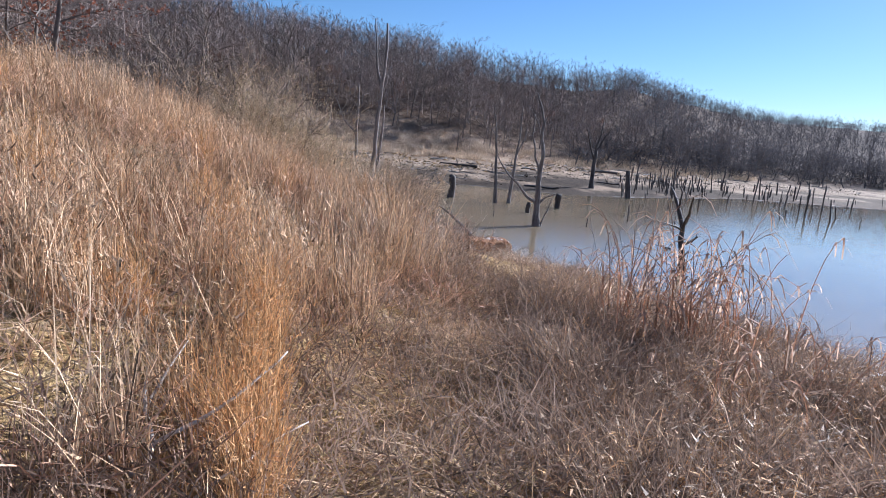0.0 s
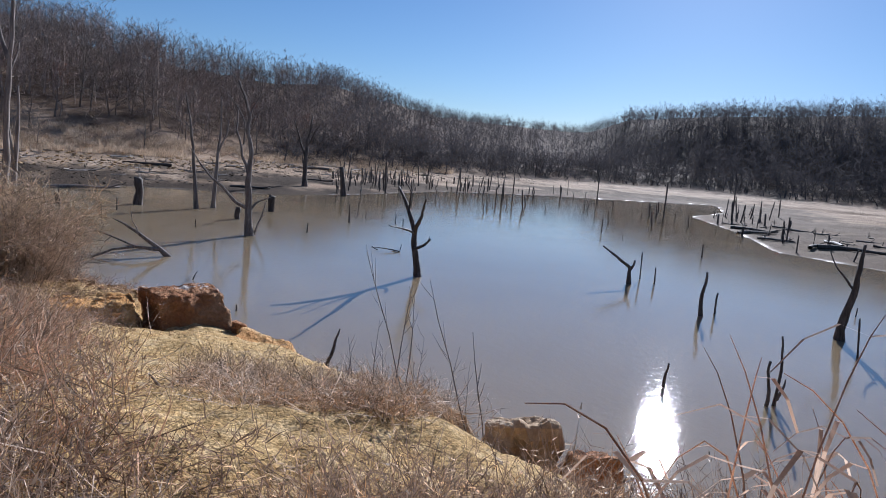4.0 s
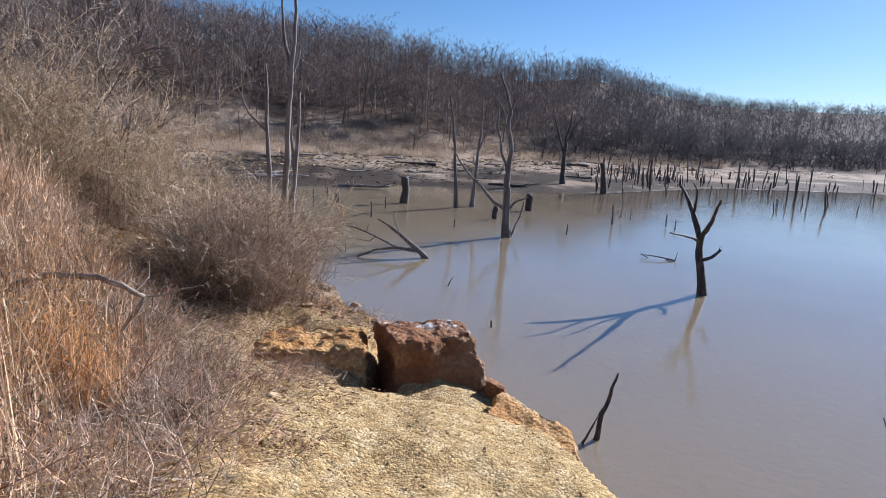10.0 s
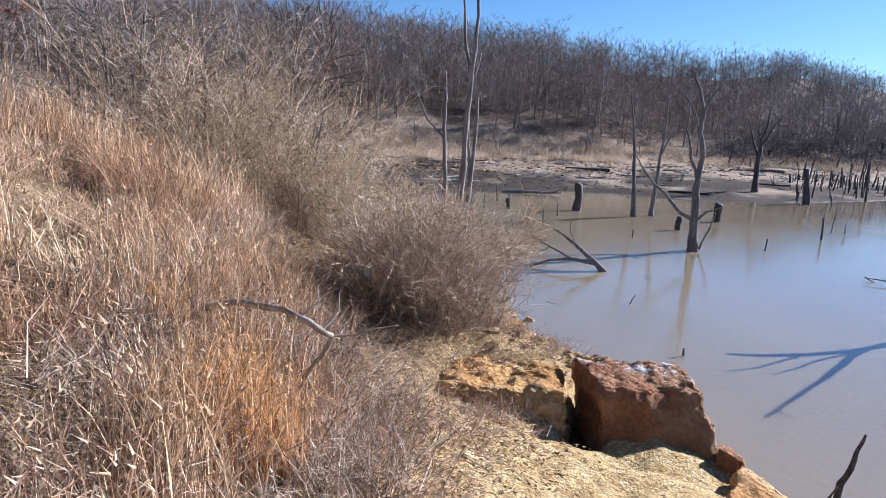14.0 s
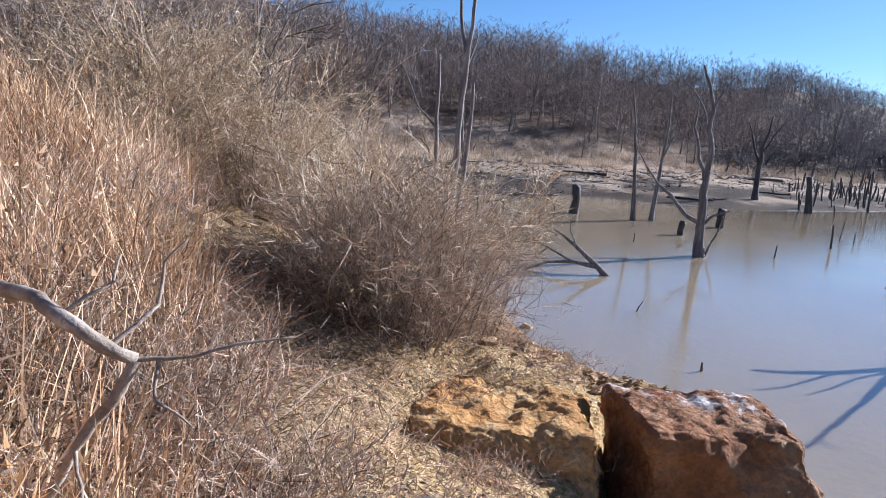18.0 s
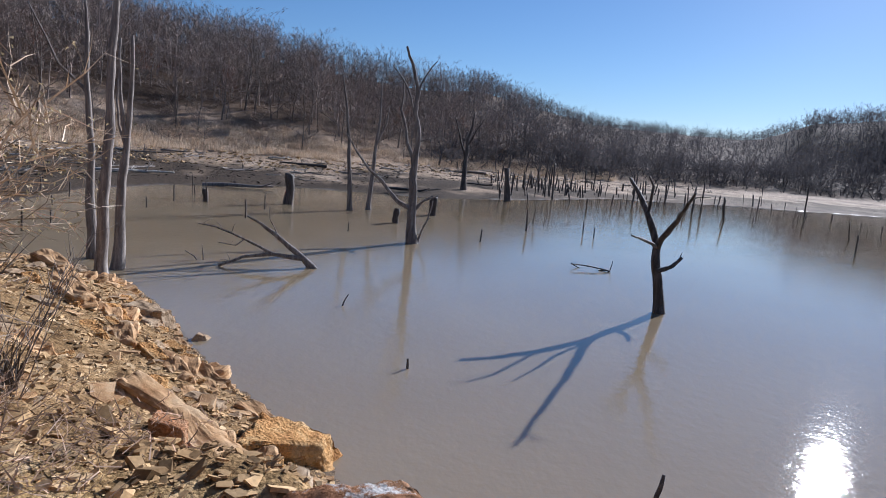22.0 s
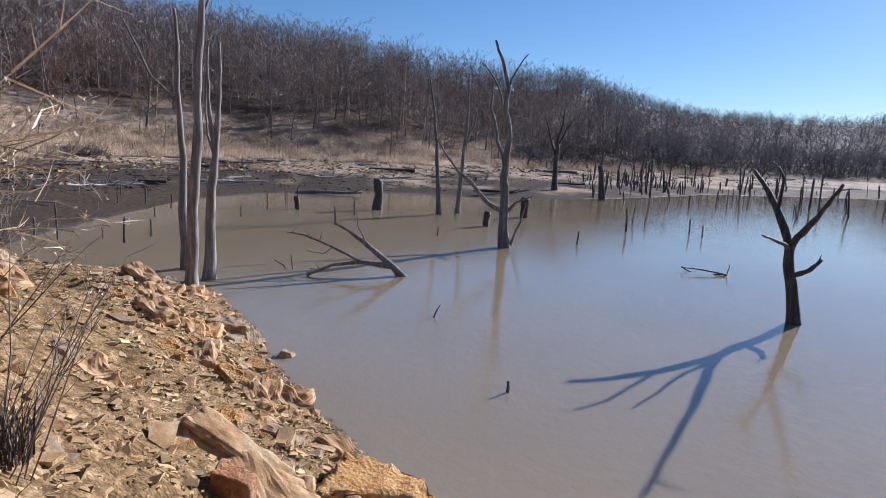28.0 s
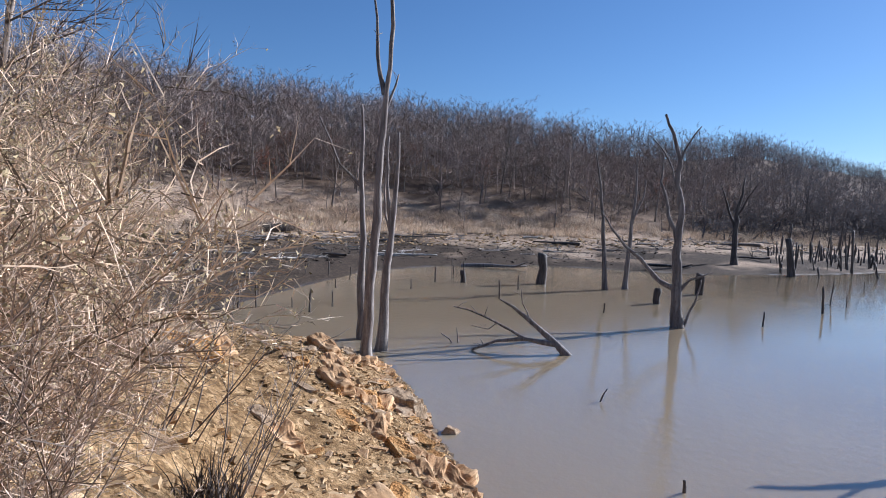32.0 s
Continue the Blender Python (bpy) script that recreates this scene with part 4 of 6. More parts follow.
oak(-12.0, 6.0, 0.75)
oak(-15.5, 9.5, 0.8)
for az, deep, s in ((-31.5, 16, 0.95), (-29.8, 22, 1.0), (-26, 26, 0.9), (-19, 30, 0.9), (-12, 24, 0.8), (3, 30, 0.9), (8, 40, 0.8), (-37, 30, 0.9)):
    x, y = behind_line(az, deep)
    oak(float(x), float(y), s)


# ---- sandstone blocks on the ledge ----
def hex_rock(seed, corners, material, cuts=9, rough=0.05, layers=0.0):
    """A broken block between eight corners (four below, four above, in order round), with ragged edges; layers: depth of the bedding."""
    bm = bmesh.new()
    vs = [bm.verts.new(c) for c in corners]
    for q in ((3, 2, 1, 0), (4, 5, 6, 7), (0, 1, 5, 4), (1, 2, 6, 5), (2, 3, 7, 6), (3, 0, 4, 7)):
        bm.faces.new([vs[k] for k in q])
    size = max((vs[a].co - vs[b].co).length for a, b in ((0, 1), (1, 2), (4, 5)))
    bmesh.ops.bevel(bm, geom=bm.edges[:], offset=0.022 * size, segments=1, affect="EDGES")
    bmesh.ops.subdivide_edges(bm, edges=bm.edges[:], cuts=cuts, use_grid_fill=True)
    bmesh.ops.triangulate(bm, faces=bm.faces[:])
    bm.normal_update()
    off = Vector((seed * 3.1, seed * 1.7, seed))
    moves = []
    for v in bm.verts:
        p = v.co
        k = noise.fractal(p * 2.2 + off, 0.8, 2.1, 3) * rough * 0.95
        k += noise.noise(p * 4.3 + off) * rough * 0.45 + noise.noise(p * 8.1 + off * 2) * rough * 0.4 + noise.noise(p * 14.3 - off) * rough * 0.32
        side = 1 - abs(v.normal.z)
        if cuts > 24:
            k += abs(noise.noise(p * 14 + off * 3)) * rough * -0.3 * (1.3 - side) + noise.noise(p * 27 + off) * rough * 0.2
        k += (noise.noise(Vector((p.x * 0.6, p.y * 0.6, p.z * 16)) + off)) * layers * side
        moves.append(p + v.normal * k)
    for v, p in zip(bm.verts, moves):
        v.co = p
    me = bpy.data.meshes.new("rock")
    bm.to_mesh(me)
    bm.free()
    me.polygons.foreach_set("use_smooth", [cuts > 12] * len(me.polygons))
    me.materials.append(material)
    return me


def block(name, seed, corners, material, label, cuts=9, rough=0.05, layers=0.0, category="boulder", lift=None):
    c = sum((Vector(p) for p in corners), Vector()) / 8
    if lift is not None:
        top = max(p[2] for p in corners)
        corners = [(x, y, z - top + land_z(c.x, c.y) + lift) for x, y, z in corners]
        c = sum((Vector(p) for p in corners), Vector()) / 8
    ob = tagged(new(name, hex_rock(seed, [Vector(p) - c for p in corners], material, cuts, rough, layers)), label, category)
    ob.location = c
    return ob


block("sandstone_block", 1, [(-1.46, 7.66, 2.5), (-0.15, 7.72, 2.4), (-0.2, 9.0, 2.3), (-1.88, 8.8, 2.4), (-1.53, 7.84, 3.45), (-0.55, 8.32, 3.43), (-0.75, 8.98, 3.45), (-1.94, 8.72, 3.42)],
      M_CRUSTED, "red-brown sandstone block with a pale crusted top", 36, 0.05, 0.02)
block("sandstone_block", 2, [(-3.5, 7.2, 2.7), (-1.84, 7.42, 2.6), (-1.98, 8.75, 2.5), (-3.7, 9.0, 2.6), (-3.22, 7.52, 3.32), (-1.86, 7.82, 3.33), (-2.06, 8.7, 3.32), (-3.5, 8.85, 3.24)],
      M_OCHRE, "ochre sandstone block beside a red-brown one", 40, 0.065, 0.02)
block("sandstone_slab", 3, [(-0.6, 6.1, 2.4), (0.75, 6.0, 2.2), (0.75, 7.1, 2.0), (-0.05, 7.9, 2.2), (-0.55, 6.3, 3.0), (0.55, 6.2, 2.97), (0.5, 6.95, 2.94), (-0.2, 7.72, 2.99)],
      M_OCHRE, "broken ochre sandstone shelf at the ledge's tip", 22, 0.05, 0.05)
block("sandstone_chunk", 4, [(-0.36, 7.78, 2.5), (-0.02, 7.6, 2.4), (0.05, 7.95, 2.3), (-0.2, 8.2, 2.3), (-0.38, 7.9, 3.02), (-0.16, 7.78, 2.96), (-0.14, 7.95, 2.94), (-0.3, 8.1, 3.0)],
      M_BLOCK, "small red sandstone chunk leaning on a block", 6, 0.03)
block("ledge_rock", 5, [(1.55, 3.3, 1.9), (2.1, 2.9, 1.8), (2.3, 3.3, 1.6), (1.75, 3.8, 1.8), (1.6, 3.35, 3.3), (2.05, 3.0, 3.34), (2.15, 3.3, 3.2), (1.8, 3.65, 3.15)],
      M_GREYSTONE, "weathered layered rock at the bank's edge", 12, 0.12, 0.07)
block("ledge_rock", 6, [(2.15, 2.75, 1.9), (3.0, 2.5, 1.8), (3.2, 3.0, 1.4), (2.35, 3.3, 1.6), (2.2, 2.8, 3.28), (2.95, 2.6, 3.3), (3.05, 2.95, 3.15), (2.4, 3.2, 3.14)],
      M_GREYSTONE, "weathered sandstone rock at the bank's edge", 12, 0.12, 0.07)
block("ledge_rock", 16, [(2.85, 2.0, 1.9), (3.5, 1.8, 1.7), (3.7, 2.4, 1.4), (3.0, 2.6, 1.6), (2.9, 2.1, 3.2), (3.4, 1.95, 3.22), (3.5, 2.35, 3.1), (3.05, 2.5, 3.08)],
      M_BLOCK, "red-brown rock at the bank's edge", 10, 0.06, 0.05)
# on the rubble bank
block("bank_boulder", 7, [(-6.35, 20.5, -0.2), (-5.25, 20.7, -0.2), (-5.05, 21.4, -0.3), (-6.2, 21.6, -0.2), (-6.2, 20.65, 0.72), (-5.4, 20.85, 0.55), (-5.3, 21.2, 0.52), (-6.0, 21.4, 0.7)],
      M_GREYSTONE, "brown-grey flat boulder at the water's edge", 9, 0.06, 0.04)
block("split_boulder", 8, [(-2.6, 14.3, 0.0), (-1.35, 14.9, -0.1), (-1.0, 15.7, -0.2), (-2.2, 15.6, 0.0), (-2.5, 14.4, 0.78), (-1.4, 15.0, 0.52), (-1.3, 15.5, 0.42), (-2.3, 15.4, 0.75)],
      M_OCHRE, "pale ochre split boulder with a red-brown face", 14, 0.07, 0.04, lift=0.45)
slab = tagged(new("layered_slab"), "long layered sandstone slab lying on the rubble", "boulder")
slab.location = (-3.15, 14.1, land_z(-3.15, 14.1) - 0.12)
for k, (dx, dy, z0, z1, cut) in enumerate(((0.06, -0.1, -0.35, 0.08, 0.0), (0.0, -0.02, 0.06, 0.16, 0.12), (-0.04, 0.08, 0.145, 0.25, 0.3), (0.1, 0.18, 0.235, 0.32, 0.55))):
    x0, x1, t0, t1 = -0.85 + dx, 0.85 - cut + dx, 0.3, -0.34
    corners = [(x0, dy, z0 + t0), (x1, -0.1 + dy, z0 + t1), (x1 + 0.1, 0.25 + dy, z0 + t1), (x0 + 0.15, 0.42 + dy, z0 + t0), (x0 + 0.04, 0.03 + dy, z1 + t0), (x1, -0.07 + dy, z1 + t1), (x1 + 0.06, 0.22 + dy, z1 + t1), (x0 + 0.17, 0.38 + dy, z1 + t0)]
    part("layer", hex_rock(90 + k, [Vector(c) for c in corners], M_STONE, 14, 0.03, 0.03), slab)
block("cube_stone", 10, [(-3.3, 13.35, 0.5), (-2.75, 13.3, 0.4), (-2.75, 13.75, 0.4), (-3.3, 13.85, 0.5), (-3.2, 13.45, 1.15), (-2.85, 13.4, 1.05), (-2.85, 13.65, 1.05), (-3.2, 13.75, 1.12)],
      M_BLOCK, "small red-brown cube of sandstone on the rubble", 6, 0.04, lift=0.34)
block("bank_boulder", 11, [(-12.2, 20.9, 0.9), (-10.9, 21.2, 0.8), (-10.7, 21.9, 0.8), (-12.1, 22.0, 0.9), (-12.0, 21.1, 1.75), (-11.2, 21.3, 1.6), (-11.0, 21.7, 1.5), (-11.8, 21.8, 1.7)],
      M_GREYSTONE, "dark grey rounded boulder on the bank crest", 7, 0.07, lift=0.62)
block("water_stone", 12, [(-4.75, 20.6, -0.1), (-4.3, 20.6, -0.1), (-4.2, 20.95, -0.1), (-4.7, 21.0, -0.1), (-4.6, 20.68, 0.14), (-4.4, 20.7, 0.1), (-4.4, 20.85, 0.09), (-4.6, 20.9, 0.13)],
      M_GREYSTONE, "small wet stone in the shallows", 5, 0.03)


# ---- loose stones ----
def stone_arrays(rng, flat):
    """A small angular broken stone: a skewed box with one corner knocked off."""
    bm = bmesh.new()
    vs = [bm.verts.new((x * rng.uniform(0.32, 0.55), y * rng.uniform(0.25, 0.45), z * flat * rng.uniform(0.35, 0.55))) for x, y, z in ((-1, -1, -1), (1, -1, -1), (1, 1, -1), (-1, 1, -1), (-1, -1, 1), (1, -1, 1), (1, 1, 1), (-1, 1, 1))]
    for q in ((3, 2, 1, 0), (4, 5, 6, 7), (0, 1, 5, 4), (1, 2, 6, 5), (2, 3, 7, 6), (3, 0, 4, 7)):
        bm.faces.new([vs[k] for k in q])
    for k in rng.sample((4, 5, 6, 7, 1), 2):
        cut = vs[k].co * rng.uniform(0.62, 0.8)
        bmesh.ops.bisect_plane(bm, geom=bm.verts[:] + bm.edges[:] + bm.faces[:], plane_co=cut, plane_no=(cut + Vector((0, 0, cut.z * 0.8))).normalized(), clear_outer=True)
        bmesh.ops.holes_fill(bm, edges=[e for e in bm.edges if e.is_boundary])
        vs = [v if v.is_valid else bm.verts[:][0] for v in vs]
    bmesh.ops.triangulate(bm, faces=bm.faces[:])
    bm.verts.index_update()
    v = np.array([tuple(p.co) for p in bm.verts], np.float32)
    f = np.array([[p.index for p in q.verts] for q in bm.faces], np.int32)
    bm.free()
    return v, f


rng = random.Random(31)
STONES = [stone_arrays(rng, f) for f in (0.3, 0.35, 0.45, 0.55, 0.4, 0.28, 0.6, 0.35)]
STONE_MESH = [[mesh_arrays("stone", v, f, m) for v, f in STONES] for m in (M_STONE, M_GREYSTONE, M_OCHRE)]
LYING = []
for v, f in STONES * 3:
    m = np.array(Euler((rng.gauss(0, 0.22), rng.gauss(0, 0.22), rng.uniform(0, 6.3))).to_matrix())
    LYING.append(((v * (1.35, 1.0, rng.uniform(0.35, 0.8))) @ m.T, f))


def bank_place(rng):
    """A place on the rubble bank between the ledge and the cove."""
    while True:
        y = rng.uniform(9.3, 27.5)
        x = np.interp(y, [9, 11, 13.4, 15.3, 18.4, 20.4, 23.4, 25.3, 27.5], [0.1, -0.2, -0.8, -1.3, -3.5, -4.7, -6.3, -7.7, -14]) - abs(rng.gauss(0, 2.6)) - 0.05
        if y > 25 and x < -8:
            y = np.interp(-x, [8, 9.6, 13, 15.3], [25.2, 25.8, 27.2, 27.7]) - abs(rng.gauss(0, 1.4))
        if x > -16 and y > 9:
            return float(x), float(y)


for k in range(290):
    x, y = bank_place(rng)
    s = rng.choice((0.1, 0.12, 0.14, 0.16, 0.2, 0.25, 0.32)) * rng.uniform(0.8, 1.2)
    if s > 0.45 and math.hypot(x + 2.5, y - 14.4) < 1.6:
        s *= 0.4
    while y < 11.8:
        x, y = bank_place(rng)
    kind = rng.randrange(8)
    ob = tagged(new("bank_stone", STONE_MESH[rng.choice((0, 0, 0, 1, 2))][kind]), "flat angular tan sandstone piece on the rubble bank", "stone", "loose stones on the bank")
    ob.matrix_world = pose(x, y, land_z(x, y) + s * 0.08, rng.uniform(-12, 12), rng.uniform(-8, 18), rng.uniform(0, 360)) @ Matrix.Diagonal((s * rng.uniform(1.1, 1.7), s, s * rng.uniform(0.5, 0.9), 1))


SLABS = [hex_rock(60 + k, [Vector(c) for c in ((-0.5, -0.22, -0.12), (0.5, -0.26, -0.12), (0.45, 0.2, -0.12), (-0.42, 0.24, -0.12), (-0.46, -0.2, 0.08), (0.4, -0.2, 0.1), (0.38, 0.15, 0.07), (-0.4, 0.2, 0.09))], m, 6, 0.05, 0.05) for k, m in enumerate((M_STONE, M_OCHRE, M_STONE, M_GREYSTONE))]
for k in range(64):
    y = 10.9 + 3.4 * (k + rng.random()) / 14 if k < 14 else rng.uniform(14, 25)
    edge = float(np.interp(y, [9, 11, 13.4, 15.3, 18.4, 20.4, 23.4, 25.3], [0.1, -0.2, -0.8, -1.3, -3.5, -4.7, -6.3, -7.7]))
    x = edge - (0.75 if k < 14 else 0.3) - abs(rng.gauss(0, 0.7 if k < 34 else 1.8))
    s = rng.uniform(0.6, 1.2) if k < 14 else rng.uniform(0.5, 1.1) if k < 34 else rng.uniform(0.35, 0.8)
    ob = tagged(new("bank_rock", SLABS[rng.randrange(4)]), "long flat tan sandstone rock tilted toward the water", "rock", "flat rocks along the bank")
    ob.matrix_world = pose(x, y, land_z(x, y) + 0.02 * s, rng.uniform(-8, 8), rng.uniform(3, 14), rng.gauss(-62, 22)) @ Matrix.Diagonal((s * rng.uniform(0.8, 1.3), s, s * rng.uniform(0.8, 1.4), 1))


for x, y, s, turn in ((-9.0, 17.6, 1.5, -20), (-8.6, 18.3, 1.3, -30), (-9.6, 18.6, 1.6, -15), (-8.0, 17.2, 1.1, -40), (-10.2, 19.4, 1.4, -25), (-8.3, 16.4, 1.0, -10), (-5.4, 15.4, 0.9, -38), (-5.9, 15.6, 0.6, -30), (-6.7, 19.6, 1.2, -40), (-6.0, 19.9, 1.0, -50), (-5.3, 18.4, 0.9, -60), (-7.4, 20.9, 1.1, -35), (-3.9, 16.9, 0.8, -50), (-3.2, 15.9, 0.7, -20), (-4.6, 17.9, 0.8, -45), (-8.4, 22.4, 1.2, -30)):
    ob = tagged(new("bank_slab", SLABS[rng.randrange(4)]), "flat layered tan sandstone slab standing proud of the rubble", "rock", "flat rocks along the bank")
    ob.matrix_world = pose(x, y, land_z(x, y) + 0.06 * s, rng.uniform(-6, 6), rng.uniform(2, 12), turn) @ Matrix.Diagonal((s, s, s * 1.2, 1))


def gravel(name, n, place, size, material, label, sink=0.1):
    xy = [place(rng) for _ in range(n)]
    h = land(np.array([p[0] for p in xy]), np.array([p[1] for p in xy]))[0]
    items = []
    for (x, y), z in zip(xy, h):
        s = size[0] * (size[1] / size[0]) ** (rng.random() ** 2.2)
        items.append((rng.randrange(24), x, y, z + s * sink, rng.uniform(0, 6.3), s, s))
    v, t = scatter(LYING, items)
    tagged(new(name, mesh_arrays(name, v, t, material)), label, "gravel", kind="stuff")


def ledge_place(rng):
    y = rng.uniform(1.6, 8.6)
    return rng.uniform(-3.6, 1.4 - max(0, y - 5) * 0.4), y


gravel("bank_rubble", 12500, bank_place, (0.025, 0.13), M_PEBBLE, "angular tan rubble covering the bank")
gravel("ledge_gravel", 5500, ledge_place, (0.008, 0.03), M_PEBBLE, "small ochre gravel on the ledge")
def near_bank_place(rng):
    y = rng.uniform(9.6, 15.5)
    return float(np.interp(y, [9, 11, 13.4, 15.5], [0.1, -0.2, -0.8, -1.35])) - 0.1 - abs(rng.gauss(0, 1.6)), y


gravel("bank_chips", 5000, near_bank_place, (0.018, 0.07), M_PEBBLE, "small angular tan chips between larger stones")
gravel("foot_gravel", 9000, lambda r: (r.uniform(-5.6, -1.7), r.uniform(4.6, 10.4)), (0.012, 0.045), M_PEBBLE, "small tan stone chips at the slope's foot")
gravel("slope_rubble", 260, lambda r: (r.uniform(-3.9, -2.0), r.uniform(1.8, 7.6)), (0.02, 0.09), M_PEBBLE, "ochre stones broken from the slope")
M_CLOD = mat("dark_clods", [(0.03, 0.023, 0.018), (0.065, 0.05, 0.038), (0.14, 0.105, 0.075)], 1.5, 30, 0.9, 0.2, 0.6, by="island")


def mud_place(r):
    while True:
        x, y = behind_line(r.uniform(-56, 30), -r.uniform(6, 30))
        if land(np.array([x]), np.array([y]), False)[2][0] > 0.2:
            return float(x), float(y)


gravel("mud_clods", 4200, mud_place, (0.08, 0.34), M_CLOD, "dark clods of drying mud on the flat")
gravel("flats_stones", 4200, lambda r: behind_line(r.uniform(-56, 20), -r.uniform(0, 17)), (0.12, 0.5), M_PEBBLE, "pale stones strewn over the far flats")


# ---- grass ----
def tuft(rng, n, h, spread, width, lean=0.45, segs=3, heads=0.3, lay=0.0, fan=1.0):
    """A tuft of thin dry blades that bend over, most to one side, some with seed heads."""
    v, f = [], []
    la = rng.uniform(0, 6.283)
    for _ in range(n):
        a, r = rng.uniform(0, 6.283), spread * math.sqrt(rng.random())
        x, y = r * math.cos(a), r * math.sin(a)
        hh = h * rng.uniform(0.3, 1.1)
        b = la + rng.gauss(0, fan)
        bx, by = math.cos(b), math.sin(b)
        bend = rng.uniform(0.02, lean) * hh + lay * hh * rng.random()
        droop = rng.choice((0.05, 0.1, 0.12, 0.3, 0.5)) + lay * 0.4
        w = width * rng.uniform(0.5, 1.4)
        tw = rng.uniform(0, 3.14)
        sx, sy = math.cos(tw), math.sin(tw)
        i = len(v)
        for k in range(segs):
            t = k / segs
            ww = w * (1 - 0.6 * t)
            cx, cy, cz = x + bx * bend * t ** 1.7, y + by * bend * t ** 1.7, hh * (t - droop * t ** 3) - 0.03
            v += [(cx - sy * ww, cy + sx * ww, cz), (cx + sy * ww, cy - sx * ww, cz)]
            if k:
                j = i + 2 * k
                f += [(j - 2, j - 1, j + 1), (j - 2, j + 1, j)]
        tip = (x + bx * bend, y + by * bend, hh * (1 - droop) - 0.03)
        v.append(tip)
        j = i + 2 * (segs - 1)
        f.append((j, j + 1, len(v) - 1))
        if rng.random() < heads:
            for _ in range(3):
                t = rng.uniform(0.72, 1.0)
                c = (x + bx * bend * t ** 1.7, y + by * bend * t ** 1.7, hh * (t - droop * t ** 3) - 0.03)
                e = (rng.uniform(-1, 1) * 0.035 + bx * 0.03, rng.uniform(-1, 1) * 0.035 + by * 0.03, rng.uniform(-0.01, 0.06))
                k = len(v)
                v += [(c[0] - w * 1.8, c[1], c[2]), (c[0] + w * 1.8, c[1] + w, c[2]), (c[0] + e[0], c[1] + e[1], c[2] + e[2])]
                f.append((k, k + 1, k + 2))
    return np.array(v, np.float32), np.array(f, np.int32)


def tangle(rng, n, h, spread, width):
    """Dry weed stems crossing each other every way."""
    b = Build()
    for _ in range(n):
        a, r = rng.uniform(0, 6.283), spread * math.sqrt(rng.random())
        p = Vector((r * math.cos(a), r * math.sin(a), rng.uniform(-0.02, h * 0.35)))
        way = Vector((rng.gauss(0, 0.7), rng.gauss(0, 0.7), rng.uniform(0.1, 1.2))).normalized()
        ln = h * rng.uniform(0.3, 0.85)
        m, q = twig(b, p, way, ln, width, rng, 0.45)
        for _ in range(2):
            sliver(b, m.lerp(q, rng.random()), turn_to(way, rng, 0.8), h * rng.uniform(0.08, 0.3), width * 0.65, rng)
    return b.arrays()


rng = random.Random(21)
M_DRIFT = mat("drift_sticks", [(0.08, 0.065, 0.05), (0.18, 0.15, 0.12), (0.36, 0.31, 0.26)], 0.4, 9, 0.9, 0, 0.5, by="island")
M_REED = mat("dry_reed", [(0.42, 0.25, 0.16), (0.55, 0.38, 0.27), (0.68, 0.52, 0.39)], 3, 20, 0.8, 0, 0.4, thin=0.6)
TALL = [tuft(rng, 56, 1.0, 0.24, 0.004, rng.uniform(0.3, 0.9), heads=0.45, fan=rng.uniform(0.5, 1.5)) for _ in range(8)]
LOW = [tuft(rng, 30, 0.42, 0.26, 0.0046, 0.9, 2, 0.2, lay=0.5) for _ in range(6)]
WEED = [tangle(rng, 44, 0.65, 0.3, 0.0032) for _ in range(6)]
MAT = [tangle(rng, 30, 0.3, 0.36, 0.0042) for _ in range(4)]
GOLDEN = [tuft(rng, 260, 0.95, 0.17, 0.0026, 0.5, heads=0.5, fan=1.6) for _ in range(3)]
FARGRASS = [tuft(rng, 20, 1.1, 0.7, 0.016, 0.5, 2, 0.0) for _ in range(4)]
FARBUSH = [tangle(rng, 44, 1.6, 0.9, 0.02) for _ in range(4)]


def field(name, sets, n, area, keep, material, label, size=(0.8, 1.2), tall=(0.8, 1.2)):
    """Tufts over a stretch of ground where keep(x, y, shore distance) holds."""
    x = np.array([rng.uniform(area[0], area[1]) for _ in range(n)])
    y = np.array([rng.uniform(area[2], area[3]) for _ in range(n)])
    h, back_d, d, w = land(x, y)
    ok = keep(x, y, d)
    places = [(rng.randrange(len(sets)), x[k], y[k], h[k], rng.uniform(0, 6.3), rng.uniform(*size), rng.uniform(*tall)) for k in np.flatnonzero(ok)]
    v, t = scatter(sets, places)
    return tagged(new(name, mesh_arrays(name, v, t, material)), label, "grass", kind="stuff")


def path_x(y):
    return np.interp(y, [-12, -7.9, -5, -2, 0, 1.5, 3, 4.5, 6, 7, 8.3], [-0.7, -0.9, -1.25, -0.5, -0.55, -1.1, -1.6, -1.8, -1.5, -1.0, -1.1])


def left_edge(y):
    """How far from the way the grass of the slope begins."""
    return np.interp(y, [-12, -6, -1, 1.5, 3, 4, 5, 6, 6.6, 7.3, 8, 9, 10, 11, 12], [0.45, 0.4, 0.45, 0.45, 0.4, 0.5, 0.9, 1.8, 2.4, 3.2, 4.2, 5.0, 5.7, 5.7, 4.5])


def hollow(x, y):
    """Bare ochre ground behind the shrub."""
    a, b = (x + 6.3) * 0.75 - (y - 10.3) * 0.66, (x + 6.3) * 0.66 + (y - 10.3) * 0.75
    return (a / 2.2) ** 2 + (b / 0.95) ** 2 < 1


def hillside(x, y, d):
    off = path_x(y) - x
    patch = fbm(x * 0.7, y * 0.7, 31)
    return (off > left_edge(y) + 0.5 + patch * 0.8) & (d > 1.5) & (patch > -0.1) & ~hollow(x, y)


